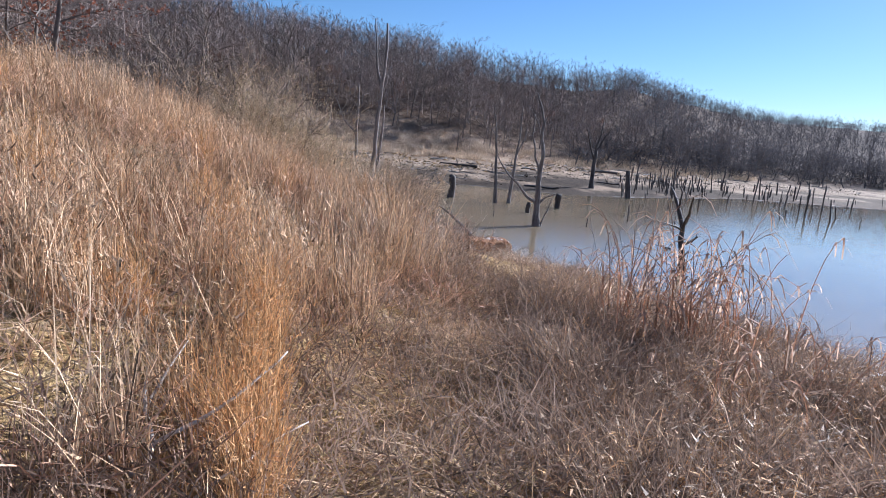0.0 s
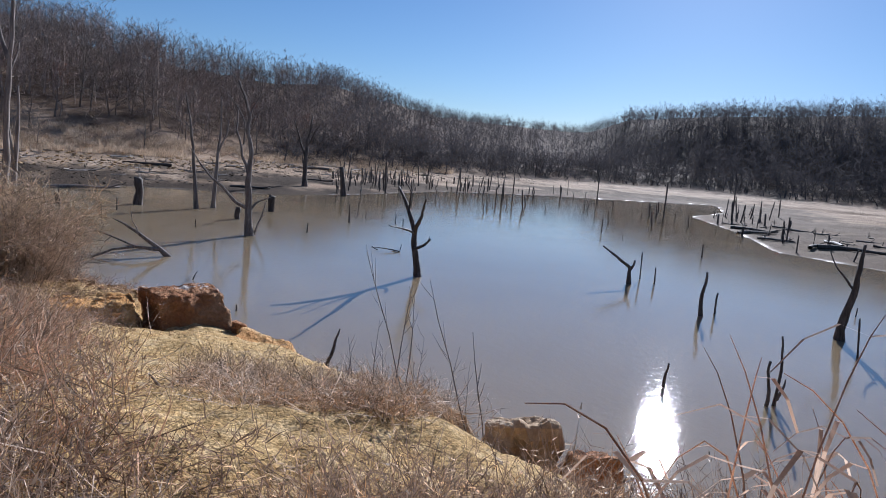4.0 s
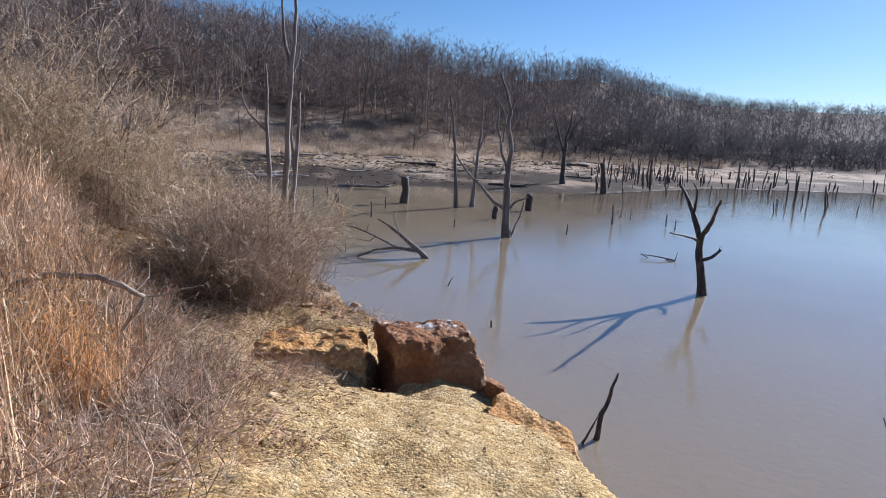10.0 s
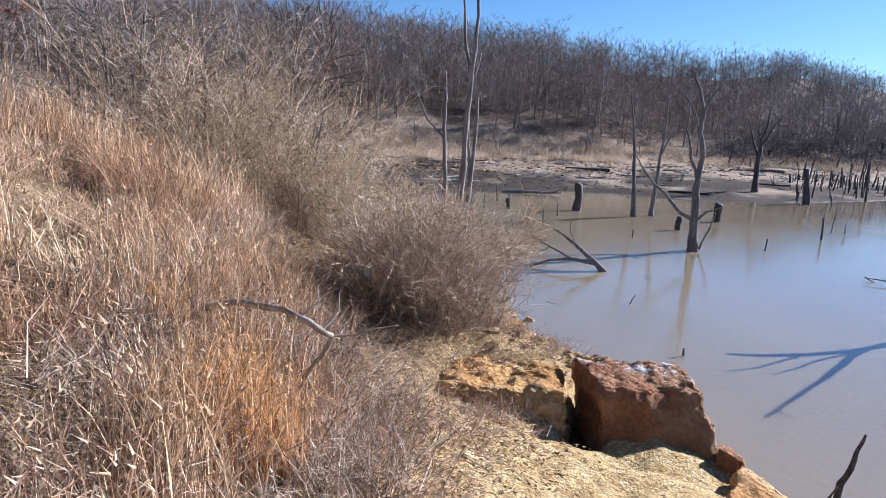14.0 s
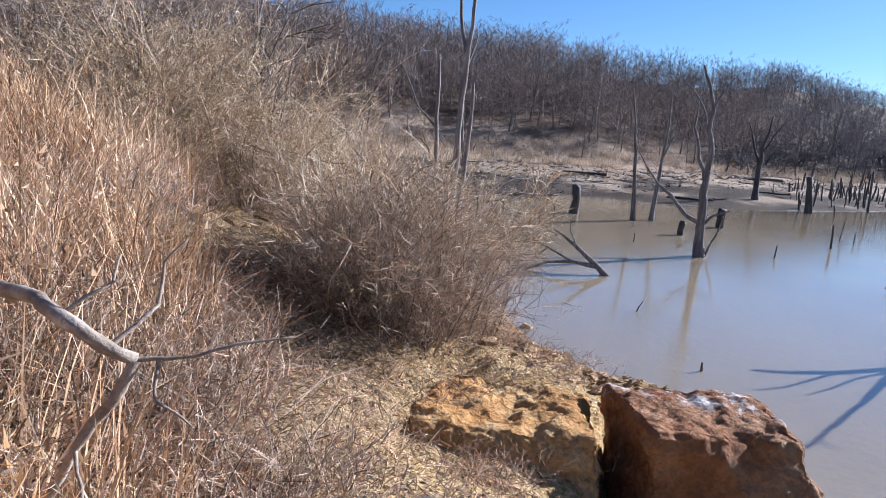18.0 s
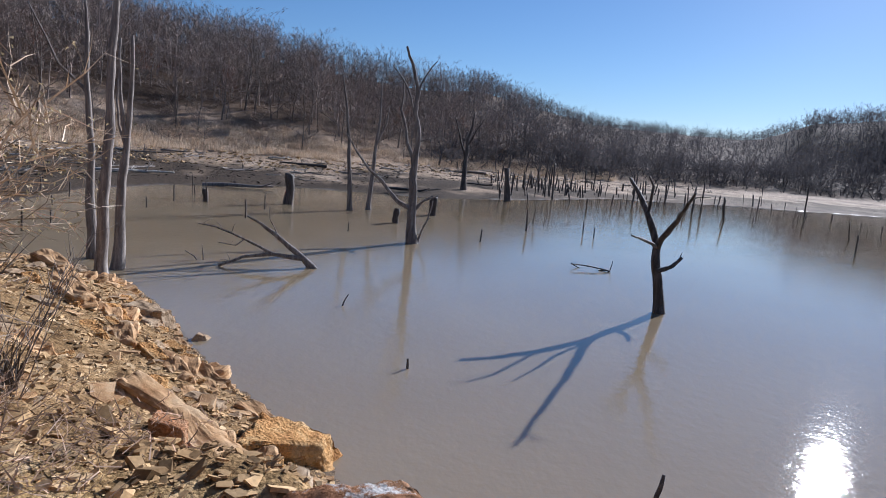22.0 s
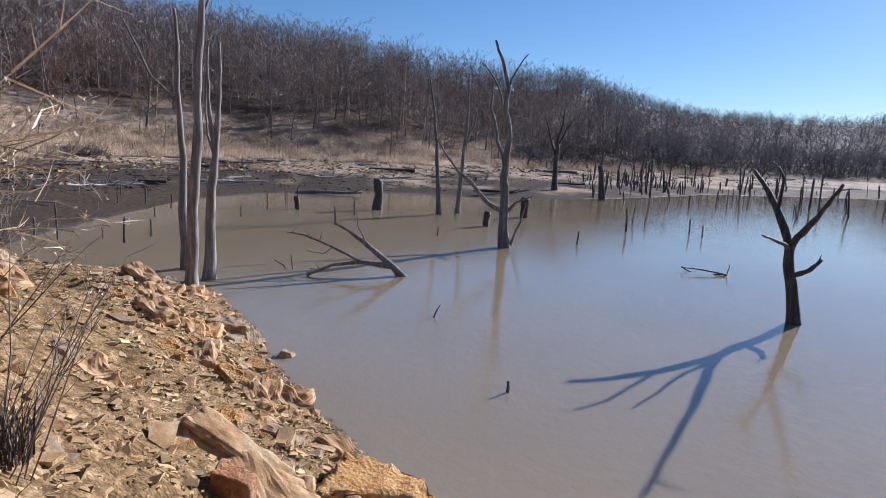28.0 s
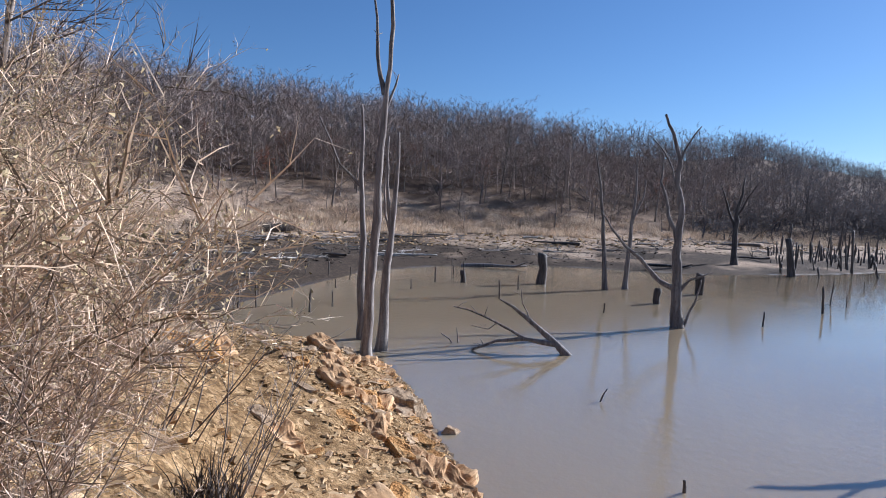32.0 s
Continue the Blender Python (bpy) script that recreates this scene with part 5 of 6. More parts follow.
def under(x, y, d):
    off = path_x(y) - x
    return (off > left_edge(y) + fbm(x * 1.1, y * 1.1, 33) * 0.7) & (d > 1.2) & ~hollow(x, y)


def right_side(x, y, d):
    return (x - path_x(y) > np.interp(y, [-9, -4, -1.4, -0.1, 0.5], [0.4, 0.4, 0.4, 0.5, 9]) + fbm(x * 1.2, y * 1.2, 35) * 0.7) & (d > 0.25)


field("tall_dry_grass", TALL, 2900, (-12, -0.5, -9, 12), hillside, M_GRASS, "tall pale dry grass on the bank slope", tall=(0.6, 1.25))
field("leaning_dry_grass", LOW, 1900, (-13, -0.5, -9, 12), under, M_GRASS, "bent pale grass between the taller tufts")
field("brown_weeds", WEED, 800, (-13, -0.5, -9, 12), under, M_BROWNG, "tangled brown weed stems on the slope")
field("grey_weeds", WEED, 650, (-7, -0.5, -1, 9), lambda x, y, d: under(x, y, d) & (path_x(y) - x < left_edge(y) + 2.2), M_GREYWEED, "grey tangled weed stems along the gravel")
field("edge_weeds", WEED, 1500, (-0.4, 6, -8, 2.2), right_side, M_DUFF, "dark brown dry weeds along the bank edge", tall=(0.55, 1.15))
field("edge_grass", TALL, 800, (-0.4, 6, -8, 1.2), right_side, M_GRASS, "dry grass along the bank edge", tall=(0.25, 0.6))
field("path_litter", MAT, 900, (-3, 2.5, -8, 0.6), lambda x, y, d: (np.abs(x - path_x(y)) < 1.4) & (d > 0.4), M_DUFF, "trodden brown stems on the path", tall=(0.6, 1.5))
field("path_weeds", WEED, 330, (-2.2, 0.6, -6.2, 0.4), lambda x, y, d: np.abs(x - path_x(y)) < 0.55, M_GRASS, "low brown weeds growing over the path", tall=(0.2, 0.5))
field("ledge_tufts", LOW, 85, (-0.8, 1.2, 1.5, 2.9), lambda x, y, d: (d > 0.6) & (fbm(x, y, 77) > -0.12), M_GRASS, "dry grass tufts on the gravel ledge", tall=(0.4, 1.1))
field("ledge_weeds", WEED, 90, (-0.8, 1.5, 1.5, 3.0), lambda x, y, d: (d > 0.5) & (fbm(x, y, 77) > -0.12), M_SHRUB, "grey-brown weed stems on the gravel ledge", tall=(0.3, 0.7))
field("foot_tufts", LOW, 70, (-5.4, -2.9, 5.0, 9.6), lambda x, y, d: (fbm(x * 1.1, y * 1.1, 52) > 0.02) & (x < -2.6 - 0.35 * np.abs(y - 7)), M_GRASS, "short dry grass tufts at the slope's foot", tall=(0.2, 0.55))
field("foot_stems", MAT, 240, (-5.6, -2.2, 4.8, 10.2), lambda x, y, d: d > 1.7, M_DUFF, "dark trodden stems at the slope's foot", tall=(0.3, 0.9))
field("leaf_litter", MAT, 260, (-5.8, -2.0, 4.6, 10.2), lambda x, y, d: (d > 1.7) & (fbm(x * 1.3, y * 1.3, 51) > -0.1), M_BROWNG, "brown litter on the slope's foot", tall=(0.15, 0.55))
field("tawny_tufts", TALL, 500, (-0.4, 5, -8, 0.6), right_side, M_GOLD, "tawny grass among the bank weeds", tall=(0.2, 0.5))


GOLD_MESH = [mesh_arrays("tuft", v, f, M_GOLD) for v, f in GOLDEN]
SKIRT_MESH = mesh_arrays("skirt", *tuft(rng, 50, 0.4, 0.22, 0.005, 0.9, 2, 0.0, 0.6), M_BROWNG)


def clump(x, y, s, label="golden broom grass clump on the slope"):
    root = tagged(new("grass_clump"), label, "grass", "golden grass clumps")
    part("tuft", GOLD_MESH[rng.randrange(3)], root)
    part("skirt", SKIRT_MESH, root, "bent brown blades at the foot")
    root.matrix_world = pose(x, y, land_z(x, y), 0, 0, rng.uniform(0, 360)) @ Matrix.Scale(s, 4)


for x, y, s in ((-3.3, 4.35, 1.15), (-3.5, 4.55, 1.1), (-3.15, 4.5, 0.95), (-3.55, 4.2, 1.1),  (-2.35, -4.2, 0.85), (-2.5, -3.9, 0.8), (-2.2, -4.45, 0.85), (-1.62, -5.95, 0.75), (-1.9, -5.25, 0.85), (-1.98, -5.6, 0.85), (-3.0, -4.6, 0.8), (-2.9, -2.2, 0.9), (-4.4, -1.0, 0.9), (-5.0, -3.0, 1.0), (-1.72, -5.7, 0.85), (-1.55, -6.15, 0.65), (-4.6, 5.2, 0.7), (-5.5, 1.0, 0.9), (-6.2, -1.5, 1.0), (-4.0, 0.4, 0.9), (-7.2, 3.2, 1.0), (-2.05, -4.8, 0.75), (-3.3, -2.6, 1.0), (-3.8, -1.9, 1.0), (-8.5, 0.5, 1.1), (-9.2, -1.2, 1.1)):
    clump(x, y, s)


def stalk(x, y, h, lean, turn, r=0.0045, name="weed_stalk", label="thin dark dry weed stalk at the bank edge"):
    """One tall dry stem with a few side twigs."""
    b = Build()
    p0 = Vector((0, 0, -0.05))
    w = Vector((math.cos(turn) * lean, math.sin(turn) * lean, 1)).normalized()
    pts = [p0 + w * h * k / 4 + Vector((rng.uniform(-1, 1), rng.uniform(-1, 1), 0)) * 0.012 * h for k in range(5)]
    b.tube(pts, [r, r * 0.9, r * 0.75, r * 0.55, r * 0.3], 4)
    for _ in range(5):
        f = rng.uniform(1.2, 4)
        i = min(int(f), 3)
        q = pts[i].lerp(pts[i + 1], f - i)
        t = turn_to(w, rng, rng.uniform(0.3, 0.8))
        b.tube([q, q + t * 0.1 * h, q + t * 0.17 * h + Vector((0, 0, 0.02))], [r * 0.45, r * 0.35, 0.001], 3)
    ob = tagged(new(name, b.mesh(name, M_BARK)), label, "weed", "dry stalks at the bank edge")
    ob.location = (x, y, land_z(x, y))


for x, y, h, lean, turn in ((1.0, 2.0, 1.55, 0.39, 2.39), (1.44, 1.6, 1.5, 0.34, 2.75), (1.75, 1.9, 1.2, 0.2, 2.6), (0.9, 2.3, 1.2, 0.12, 0.3), (1.15, 2.6, 1.15, 0.05, 1.0), (1.2, 2.5, 0.8, 0.1, 0.4), (0.8, 2.6, 0.9, 0.05, 1.0), (0.7, 2.9, 0.7, 0.2, 3.6), (1.5, 2.45, 0.7, 0.3, 0.6), (0.55, 2.7, 0.6, 0.15, 5.0), (1.0, 2.95, 0.6, 0.1, 4.0), (1.3, 2.8, 0.5, 0.2, 1.5), (1.65, 2.2, 0.75, 0.1, 1.2)):
    stalk(x, y, h, lean, turn, 0.0065 if h > 1 else 0.0045)


def reed(x, y, h, turn):
    """A dry arching stem with long curling leaves."""
    b = Build()
    bx, by = math.cos(turn), math.sin(turn)
    arch, hook = rng.uniform(0.08, 0.5) * h, rng.choice((0.1, 0.15, 0.25, 0.5))
    line = [Vector((bx * arch * t ** 2.4, by * arch * t ** 2.4, h * (t - hook * t ** 5) - 0.05)) for t in (0, 0.2, 0.4, 0.55, 0.7, 0.82, 0.92, 1.0)]
    b.tube(line, [0.005, 0.0047, 0.0042, 0.0038, 0.0034, 0.003, 0.0024, 0.0012], 4)
    for _ in range(rng.randrange(4, 8)):
        i = rng.randrange(1, 7)
        p = line[i]
        a = rng.uniform(0, 6.283)
        out = Vector((math.cos(a), math.sin(a), 0))
        ln = rng.uniform(0.15, 0.4)
        side = Vector((-out.y, out.x, 0)) * rng.uniform(0.007, 0.012)
        prev = None
        for t in (0, 0.3, 0.6, 0.85):
            q = p + out * ln * t + Vector((0, 0, ln * (0.75 * t - 1.5 * t * t)))
            w = side * (1 - 0.6 * t)
            b.v += [q - w, q + w]
            k = len(b.v)
            if prev is not None:
                b.f += [(prev, prev + 1, k - 1), (prev, k - 1, k - 2)]
            prev = k - 2
    ob = tagged(new("reed", b.mesh("reed", M_REED, False)), "dry red-brown arching reed on the bank edge", "reed", "dry reeds at the bank edge")
    ob.location = (x, y, land_z(x, y))


for k in range(140):
    near = k % 10 < 7
    x, y = (rng.gauss(0.95, 0.4), rng.uniform(-2.8, -1.6)) if near else (rng.uniform(0.5, 3.0), rng.uniform(-4.4, -2.6))
    if land(np.array([x]), np.array([y]))[2][0] > 0.2 and x > 0.2:
        reed(x, y, rng.uniform(1.1, 1.95) if near else rng.uniform(0.6, 1.1), rng.uniform(0, 6.3))


# ---- shrubs ----
def shrub_mesh(rng, h, wide, stems=16, twigs=12, fine=5, leaves=900, leaf=0.018, w=0.005, droop=0.0):
    """Many thin stems from one foot, forking into a haze of bent twigs, with small dry leaves."""
    wood, fol = Build(), Build()
    tips = []
    for _ in range(stems):
        a = rng.uniform(0, 6.283)
        out = rng.uniform(0.1, 1.1) * wide / h
        way = Vector((math.cos(a) * out, math.sin(a) * out, 1)).normalized()
        ln = h * rng.uniform(0.55, 1.05)
        p = Vector((math.cos(a), math.sin(a), 0)) * rng.uniform(0, wide * 0.45)
        p.z = -0.1
        pts, q = [p], p.copy()
        for _ in range(4):
            way = (way + Vector((rng.uniform(-1, 1), rng.uniform(-1, 1), rng.uniform(-0.6, 0.4) - droop)) * 0.26).normalized()
            q = q + way * ln / 4
            pts.append(q.copy())
        r = 0.003 + 0.0024 * h * rng.uniform(0.5, 1.3)
        wood.tube(pts, [r, r * 0.8, r * 0.6, r * 0.4, 0.002], 4, cap=False)
        for _ in range(twigs):
            f = 4 * rng.random() ** 0.8
            i = min(int(f), 3)
            s = pts[i].lerp(pts[i + 1], f - i)
            tw = turn_to(way, rng, rng.uniform(0.3, 1.2))
            tl = h * rng.uniform(0.12, 0.3)
            m0, e0 = twig(wood, s, tw, tl, w, rng, 0.4)
            for _ in range(fine):
                m = m0.lerp(e0, rng.random()) if rng.random() < 0.7 else s.lerp(m0, rng.random())
                t2 = turn_to(tw, rng, rng.uniform(0.4, 1.2))
                l2 = tl * rng.uniform(0.25, 0.6)
                _, e1 = twig(wood, m, t2, l2, w * 0.6, rng, 0.5)
                tips.append(m.lerp(e1, rng.random()))
    for _ in range(leaves):
        p = tips[rng.randrange(len(tips))] + Vector((rng.gauss(0, 0.02), rng.gauss(0, 0.02), rng.gauss(0, 0.02)))
        sliver(fol, p, Vector((rng.uniform(-1, 1), rng.uniform(-1, 1), rng.uniform(-1, 1))).normalized(), leaf * 2, leaf * 0.6, rng)
    return wood.mesh("crown", M_GREYWEED if w < 0.004 else M_SHRUB, False), fol.mesh("foliage", M_SHRUBLEAF, False)


rng = random.Random(41)
SHRUBS = [shrub_mesh(rng, 1.75, 0.85, 38, 14, 4, 3200, 0.011, 0.005, 0.3), shrub_mesh(rng, 1.55, 0.85, 44, 16, 5, 3600, 0.011, 0.005, 0.3), shrub_mesh(rng, 3.0, 1.7, 32, 18, 6, 7500, 0.017, 0.0055, 0.1), shrub_mesh(rng, 4.4, 1.9, 30, 18, 6, 6000, 0.019, 0.007), shrub_mesh(rng, 0.7, 0.6, 26, 9, 4, 150, 0.012, 0.0034), shrub_mesh(rng, 1.6, 0.8, 48, 15, 5, 1800, 0.008, 0.0034, 0.3)]


def shrub(k, x, y, s=1.0, label="dense grey-brown winter shrub with fine twigs"):
    root = tagged(new("shrub"), label, "shrub", "shrubs on the bank")
    part("crown", SHRUBS[k][0], root)
    part("foliage", SHRUBS[k][1], root, "small dry olive-tan leaves")
    root.matrix_world = pose(x, y, land_z(x, y), 0, 0, rng.uniform(0, 360)) @ Matrix.Scale(s, 4)


for k, x, y, s in ((5, -3.6, 9.25, 1.0), (5, -3.4, 9.75, 0.8), (5, -3.95, 8.75, 1.0), (1, -4.4, 9.3, 1.1), (0, -4.0, 9.9, 1.1), (5, -3.6, 8.85, 0.75), (0, -4.7, 10.1, 1.1), (1, -4.5, 10.8, 1.05), (1, -4.4, 8.6, 0.8)):
    shrub(k, x, y, s)
for k, x, y, s in ((2, -7.3, 12.9, 0.8), (2, -7.9, 12.2, 0.95), (2, -7.6, 13.9, 0.85), (3, -8.7, 13.4, 0.85), (3, -9.9, 12.8, 1.0), (3, -10.8, 14.6, 1.05), (2, -8.9, 15.2, 0.95), (2, -8.4, 11.3, 0.75), (3, -13.0, 15.5, 1.0), (2, -11.6, 16.8, 0.95), (2, -9.4, 11.2, 0.95), (3, -11.6, 12.6, 0.9), (2, -6.3, 11.9, 0.6)):
    shrub(k, x, y, s, "tall tangled thicket shrub with olive-tan leaves")
for x, y, s in ((-0.4, 2.6, 0.75), (0.1, 2.5, 0.6), (-0.75, 2.7, 0.6), (0.5, 2.4, 0.5), (-2.5, 3.6, 0.7), (-2.75, 4.9, 0.85), (-3.0, 5.5, 0.9), (-3.5, 5.0, 0.85), (-3.3, 5.9, 0.8), (-2.5, 4.3, 0.6), (-3.0, 4.6, 0.8), (-3.9, 6.3, 0.9), (-3.0, 10.2, 0.6), (-4.6, 11.8, 0.7), (-5.9, 12.9, 0.8), (-6.9, 14.2, 0.7)):
    shrub(4, x, y, s, "small dead brown weed bush with bare twigs")

DARK_TUFT = mesh_arrays("dark_tuft", *tuft(rng, 240, 0.6, 0.2, 0.006, 0.7, 3, 0.0, fan=2.5), M_DARKWOOD)
for x, y in ((-3.85, 11.75), (-7.5, 15.4)):
    dark = tagged(new("dark_tuft", DARK_TUFT), "dark dead broom tuft on the rubble bank", "weed", "dark tufts on the bank")
    dark.location = (x, y, land_z(x, y))
for k in range(9):
    stalk(-3.75 + rng.uniform(-0.15, 0.15), 11.7 + rng.uniform(-0.15, 0.15), rng.uniform(0.9, 1.6), rng.uniform(0.2, 0.7), rng.uniform(-0.6, 2.4), 0.007, label="thin red-brown stem beside a dark tuft")
for k in range(8):
    stalk(-4.9 + rng.uniform(-0.3, 0.3), 12.6 + rng.uniform(-0.3, 0.3), rng.uniform(1.0, 1.8), rng.uniform(0.3, 0.9), rng.uniform(-0.5, 1.6), 0.009, label="bare bush stem leaning over the rubble")

# saplings over the thicket
for k, x, y, s in ((4, -9.35, 14.3, 0.88), (2, -10.6, 13.6, 0.66), (4, -12.7, 14.0, 0.8), (2, -8.4, 13.6, 0.5), (4, -11.5, 12.0, 0.8), (0, -13.5, 13.5, 0.55), (2, -9.4, 15.2, 0.55), (3, -15.5, 15.0, 0.55), (1, -16.5, 10.0, 0.5), (0, -14.5, 5.5, 0.45)):
    tree(k, x, y, s, "bare sapling rising from the thicket", "saplings in the thicket", "sapling")


# ---- far bank: brush, tawny grass, logs ----
def far_cover():
    p = places_behind(4300, -3, 11, 4, (0.8, 1.5), (0.7, 1.3), rel=False, a1=22)
    p = [q for q in p if fbm(np.array([q[1] * 0.08]), np.array([q[2] * 0.08]), 41)[0] > -0.14]
    v, t = scatter(FARGRASS, p)
    tagged(new("far_grass", mesh_arrays("far_grass", v, t, M_TAWNY)), "tawny grass band along the far shore", "grass", kind="stuff")
    p = places_behind(420, 4, 60, 4, (0.8, 1.9), (0.6, 1.6), rel=False)
    v, t = scatter(FARBUSH, p)
    q = places_behind(240, -3, 15, 4, (0.7, 1.4), (0.5, 1.3), rel=False, a1=14)
    v2, t2 = scatter(FARBUSH, q)
    tagged(new("tan_brush", mesh_arrays("tan_brush", v2, t2, M_SHRUB)), "grey-tan bare brush in the tawny grass", "brush", kind="stuff")
    q = places_behind(1000, -27, -2, 4, (1.0, 2.8), (0.3, 0.9), rel=False, a1=34)
    q = [k for k in q if k[3] > 0.1]
    v2, t2 = scatter(MAT, q)
    tagged(new("drift_litter", mesh_arrays("drift_litter", v2, t2, M_DRIFT)), "dark sticks and drift litter on the flats", "driftwood", kind="stuff")
    tagged(new("far_brush", mesh_arrays("far_brush", v, t, M_TWIG)), "low bare brush along the foot of the hill", "brush", kind="stuff")


far_cover()


bush_me = mesh_arrays("dark_bush", *scatter(FARBUSH, [(k % 4, rng.gauss(0, 1.5), rng.gauss(0, 0.6), 0.0, rng.uniform(0, 6), 1.0, 0.75) for k in range(46)]), M_BARK)
bush = tagged(new("dark_bush", bush_me), "dark dense bush at the foot of the tawny bank", "bush")
bx, by = behind_line(-30.8, -1.0)
bush.location = (float(bx), float(by), land_z(float(bx), float(by)))


def log_mesh(rng, length, r, limbs):
    b = Build()
    pts = [Vector((length * (k / 6 - 0.5), rng.uniform(-0.04, 0.04) * length * 0.5, r * 0.7 + rng.uniform(0, 0.02) * length)) for k in range(7)]
    b.tube(pts, [r * rng.uniform(0.85, 1.1) * (1 - 0.09 * k) for k in range(7)], 7)
    for _ in range(limbs):
        p = pts[rng.randrange(2, 6)]
        w = Vector((rng.uniform(0, 1), rng.uniform(-1, 1), rng.uniform(0.1, 1.0))).normalized() * length * rng.uniform(0.1, 0.28)
        b.tube([p, p + w * 0.5, p + w], [r * 0.4, r * 0.3, r * 0.12], 4)
    return b


rng = random.Random(51)
LOGS = [log_mesh(rng, l, r, n) for l, r, n in ((6, 0.22, 2), (4, 0.16, 3), (8, 0.28, 1), (3, 0.12, 4), (5, 0.14, 5), (2.2, 0.09, 1))]
LOG_MESH = [[b.mesh("log", m) for b in LOGS] for m in (M_DARKWOOD, M_PALEWOOD, M_DEAD)]


def log(k, tone, x, y, turn, s=1.0, label=""):
    ob = tagged(new("log", LOG_MESH[tone][k]), label or ("dark fallen log on the mud flat", "bleached fallen log on the mud flat", "grey fallen log on the mud flat")[tone], "log", "driftwood on the flats")
    ob.matrix_world = pose(x, y, max(0.0, land_z(x, y)) - 0.03, 0, rng.uniform(-2, 2), turn) @ Matrix.Scale(s, 4)


for k, tone, x, y, turn, s in ((2, 2, -12.0, 61.5, 8, 0.9), (0, 1, -20.5, 64, 12, 1.0), (1, 1, -22.3, 62.5, 25, 1.0), (0, 0, -9, 84, 170, 1.2), (4, 0, -14, 76, 60, 1.2), (2, 0, 14, 103, 175, 1.0), (3, 0, 18, 100, 40, 1.5), (4, 0, 12.5, 86, 150, 1.3),
                               (5, 1, -24.5, 42, 5, 1.4), (4, 2, -27, 40, 20, 1.1), (5, 1, -31, 50, 10, 1.2), (5, 0, -29, 56, 80, 1.0), (0, 0, -26, 58, 160, 0.7), (2, 0, 3, 71, 4, 0.7)):
    log(k, tone, x, y, turn, s * 0.8)
for _ in range(230):
    az = rng.uniform(-50, 30)
    x, y = behind_line(az, -rng.uniform(3, 26))
    if land_z(float(x), float(y)) > 0.15:
        log(rng.choice((1, 3, 3, 4, 4, 5, 5)), rng.choice((0, 1, 1, 2, 2)), float(x), float(y), rng.uniform(-35, 35) + (0 if rng.random() < 0.6 else 60), rng.uniform(0.35, 0.85))
for _ in range(40):
    x, y = rng.uniform(48, 75), rng.uniform(36, 62)
    if land_z(x, y) > 0.05:
        log(rng.randrange(6), rng.choice((0, 0, 2)), x, y, rng.uniform(-60, 60), rng.uniform(0.4, 0.9))

# ---- dead wood on the near bank ----
dead_tree("leaning_branch", (2.0, 12.42), (0.75, 0.66), [([(0, 0), (0.28, 0.5), (0.55, 1.0), (0.72, 1.3)], 0.07, 0.02), ([(-0.25, 0), (-0.12, 0.3), (-0.02, 0.6)], 0.03, 0.012)], 0.06, "broken grey branch leaning out of the water", "branch", M_DARKWOOD, 22)


def bent_limb(name, legs, material, label, category="branch"):
    """A crooked dead limb lying among the weeds, one leg to a part."""
    root = tagged(new(name), label, category)
    root.location = legs[0][0][0]
    o = Vector(legs[0][0][0])
    r = random.Random(7)
    for k, (pts, ra, rb) in enumerate(legs):
        b = Build()
        line = wobble(r, wobble(r, [Vector(p) - o for p in pts], 0.06), 0.05)
        m = len(line) - 1
        b.tube(line, [(ra + (rb - ra) * i / m) * r.uniform(0.88, 1.12) for i in range(m + 1)], 7)
        part("stem" if k == 0 else "fork", b.mesh("stem" if k == 0 else "fork", material), root)
    return root


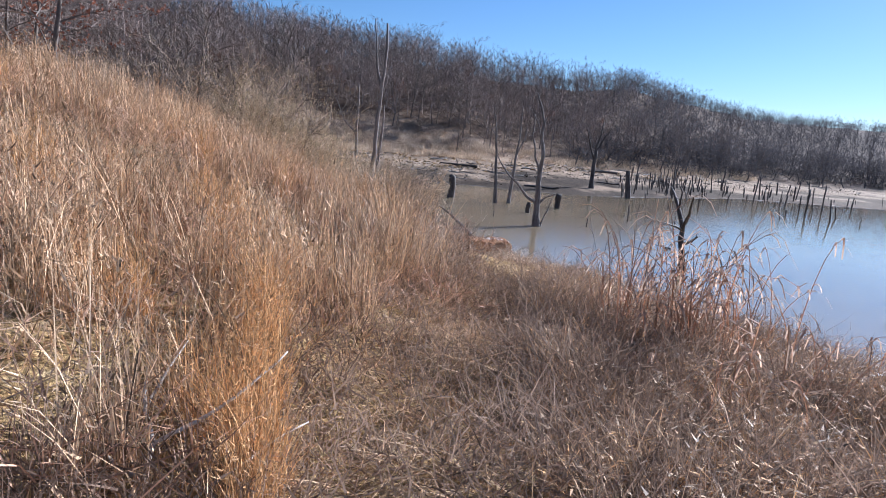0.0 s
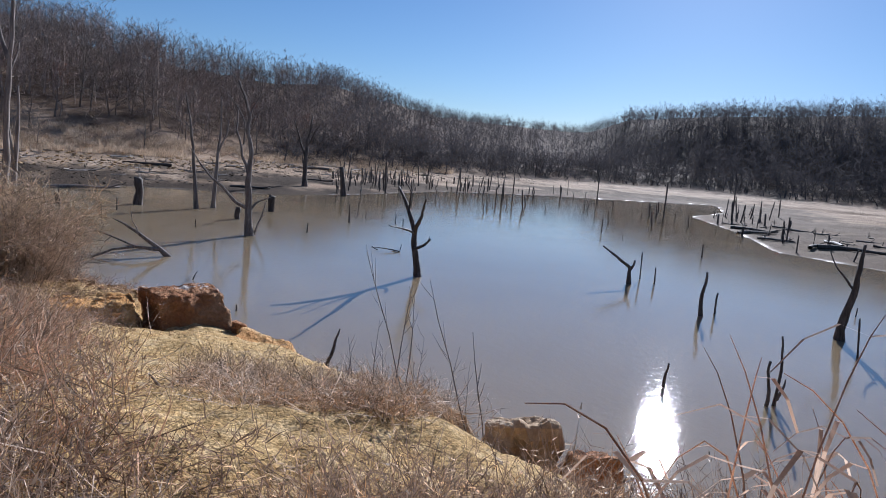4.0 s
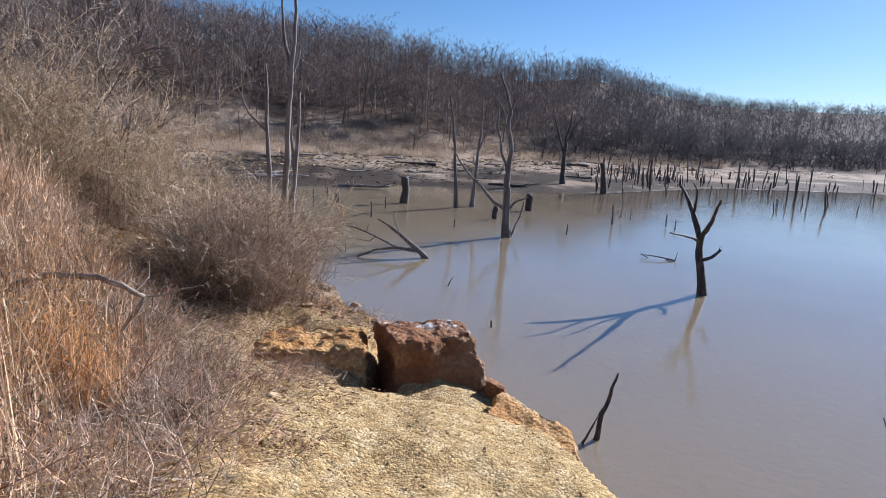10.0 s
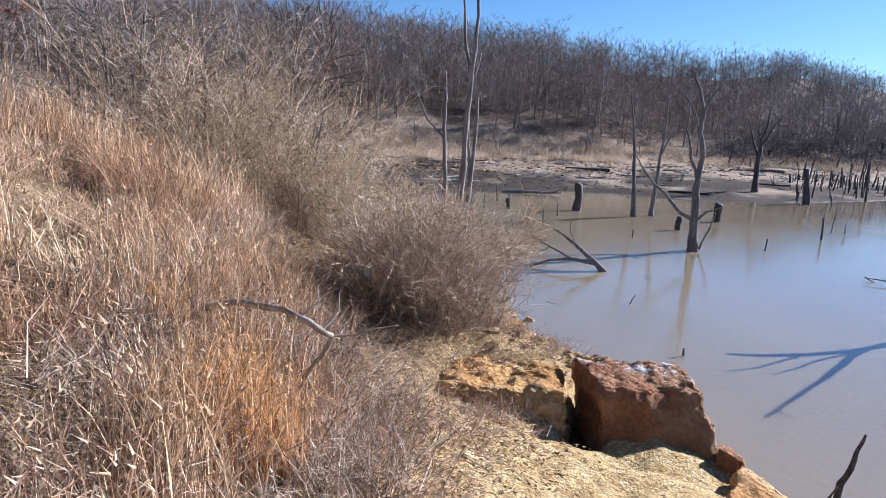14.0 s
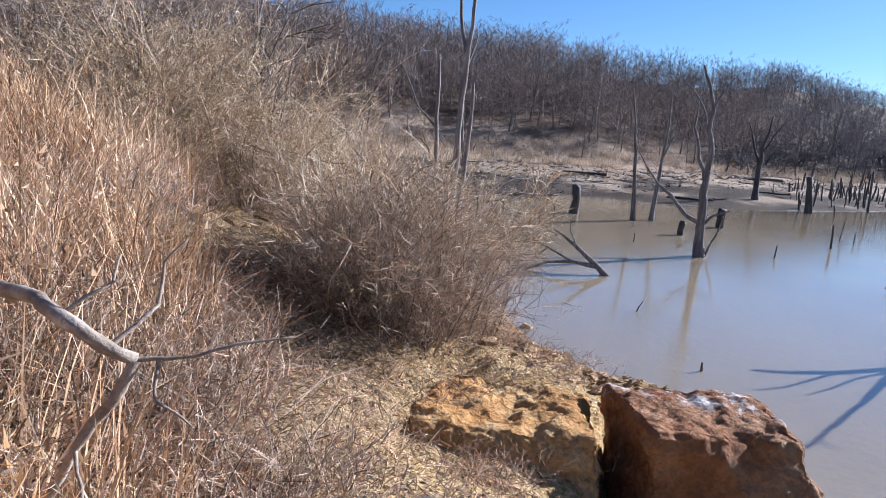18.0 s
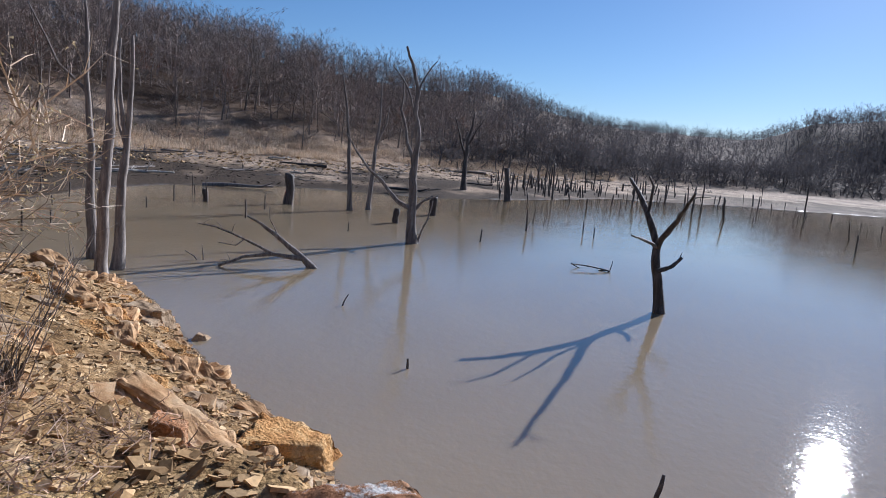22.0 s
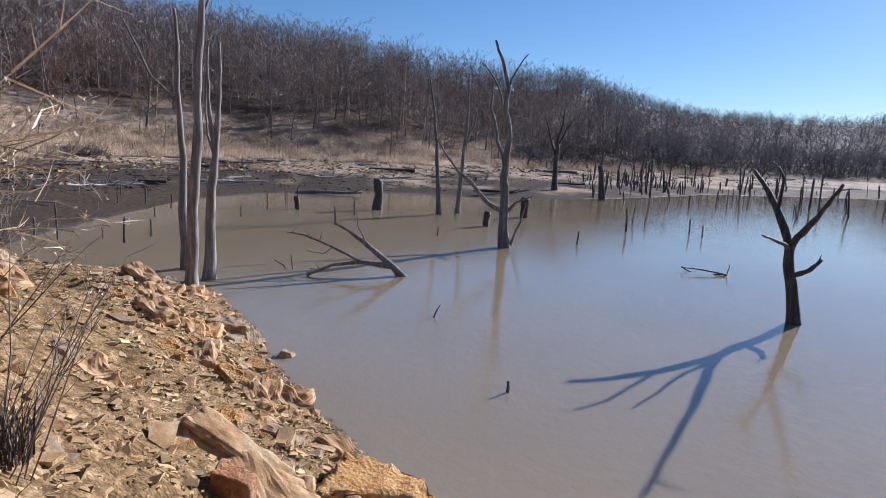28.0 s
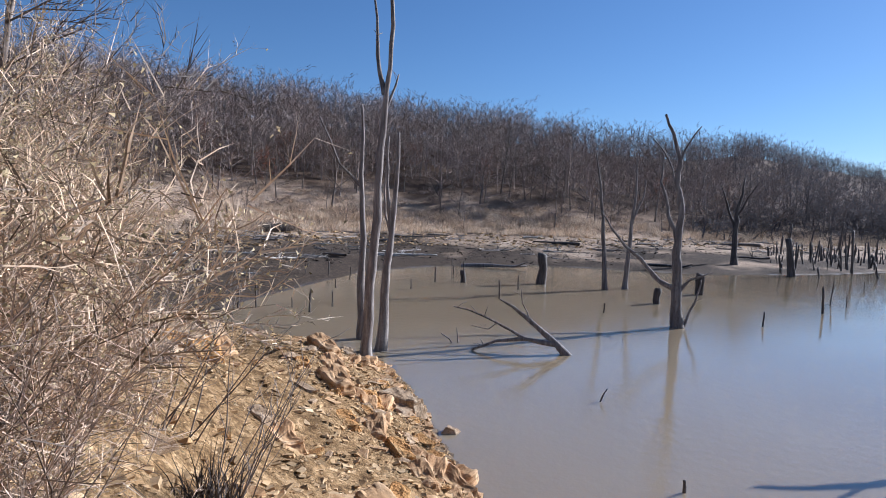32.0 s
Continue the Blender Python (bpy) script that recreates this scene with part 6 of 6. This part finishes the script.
bent_limb("fallen_limb", [([(-4.3, 5.25, 4.66), (-3.9, 5.12, 4.79), (-3.42, 4.95, 4.84), (-3.21, 4.88, 4.81), (-3.09, 4.96, 4.71)], 0.027, 0.019), ([(-3.09, 4.96, 4.71), (-3.13, 4.92, 4.6), (-3.22, 4.87, 4.46), (-3.38, 4.78, 4.15)], 0.02, 0.012),
                          ([(-3.15, 4.94, 4.75), (-3.1, 5.06, 4.84), (-3.13, 5.12, 4.95), (-3.08, 5.16, 5.02)], 0.008, 0.003), ([(-3.3, 4.92, 4.82), (-3.22, 5.02, 4.9), (-3.27, 5.1, 4.96)], 0.007, 0.003),
                          ([(-3.09, 4.96, 4.71), (-2.97, 5.05, 4.71), (-2.86, 5.1, 4.75), (-2.74, 5.2, 4.76)], 0.007, 0.003), ([(-3.22, 4.87, 4.46), (-3.1, 4.78, 4.38), (-2.98, 4.82, 4.32)], 0.006, 0.003), ([(-3.05, 5.0, 4.71), (-3.0, 4.93, 4.62), (-2.9, 4.95, 4.56)], 0.006, 0.003)],
          M_LIMB, "bleached crooked dead limb lying among weeds")
bent_limb("driftwood_root", [([(-1.15, 2.15, 4.02), (-0.95, 2.45, 4.07), (-0.65, 2.65, 3.98)], 0.034, 0.02), ([(-0.95, 2.45, 4.07), (-0.75, 2.35, 4.2)], 0.02, 0.008), ([(-1.05, 2.3, 4.05), (-1.2, 2.5, 4.15)], 0.018, 0.007)], M_BARK, "dark bent driftwood root under a weed bush")

bent_limb("dead_branch", [([(-1.9, -6.3, 4.62), (-2.05, -5.95, 4.85), (-2.3, -5.6, 4.95)], 0.014, 0.008), ([(-2.05, -5.95, 4.85), (-1.8, -5.75, 5.0), (-1.65, -5.5, 5.15)], 0.01, 0.004), ([(-1.98, -6.1, 4.76), (-2.3, -6.0, 4.85), (-2.7, -5.95, 4.8)], 0.011, 0.005), ([(-1.9, -6.3, 4.62), (-1.7, -6.0, 4.8), (-1.5, -5.6, 4.86)], 0.01, 0.004), ([(-2.2, -5.75, 4.92), (-2.2, -5.4, 5.1)], 0.008, 0.003)], M_PALEWOOD, "bleached dead branch lying in the weeds beside the path")
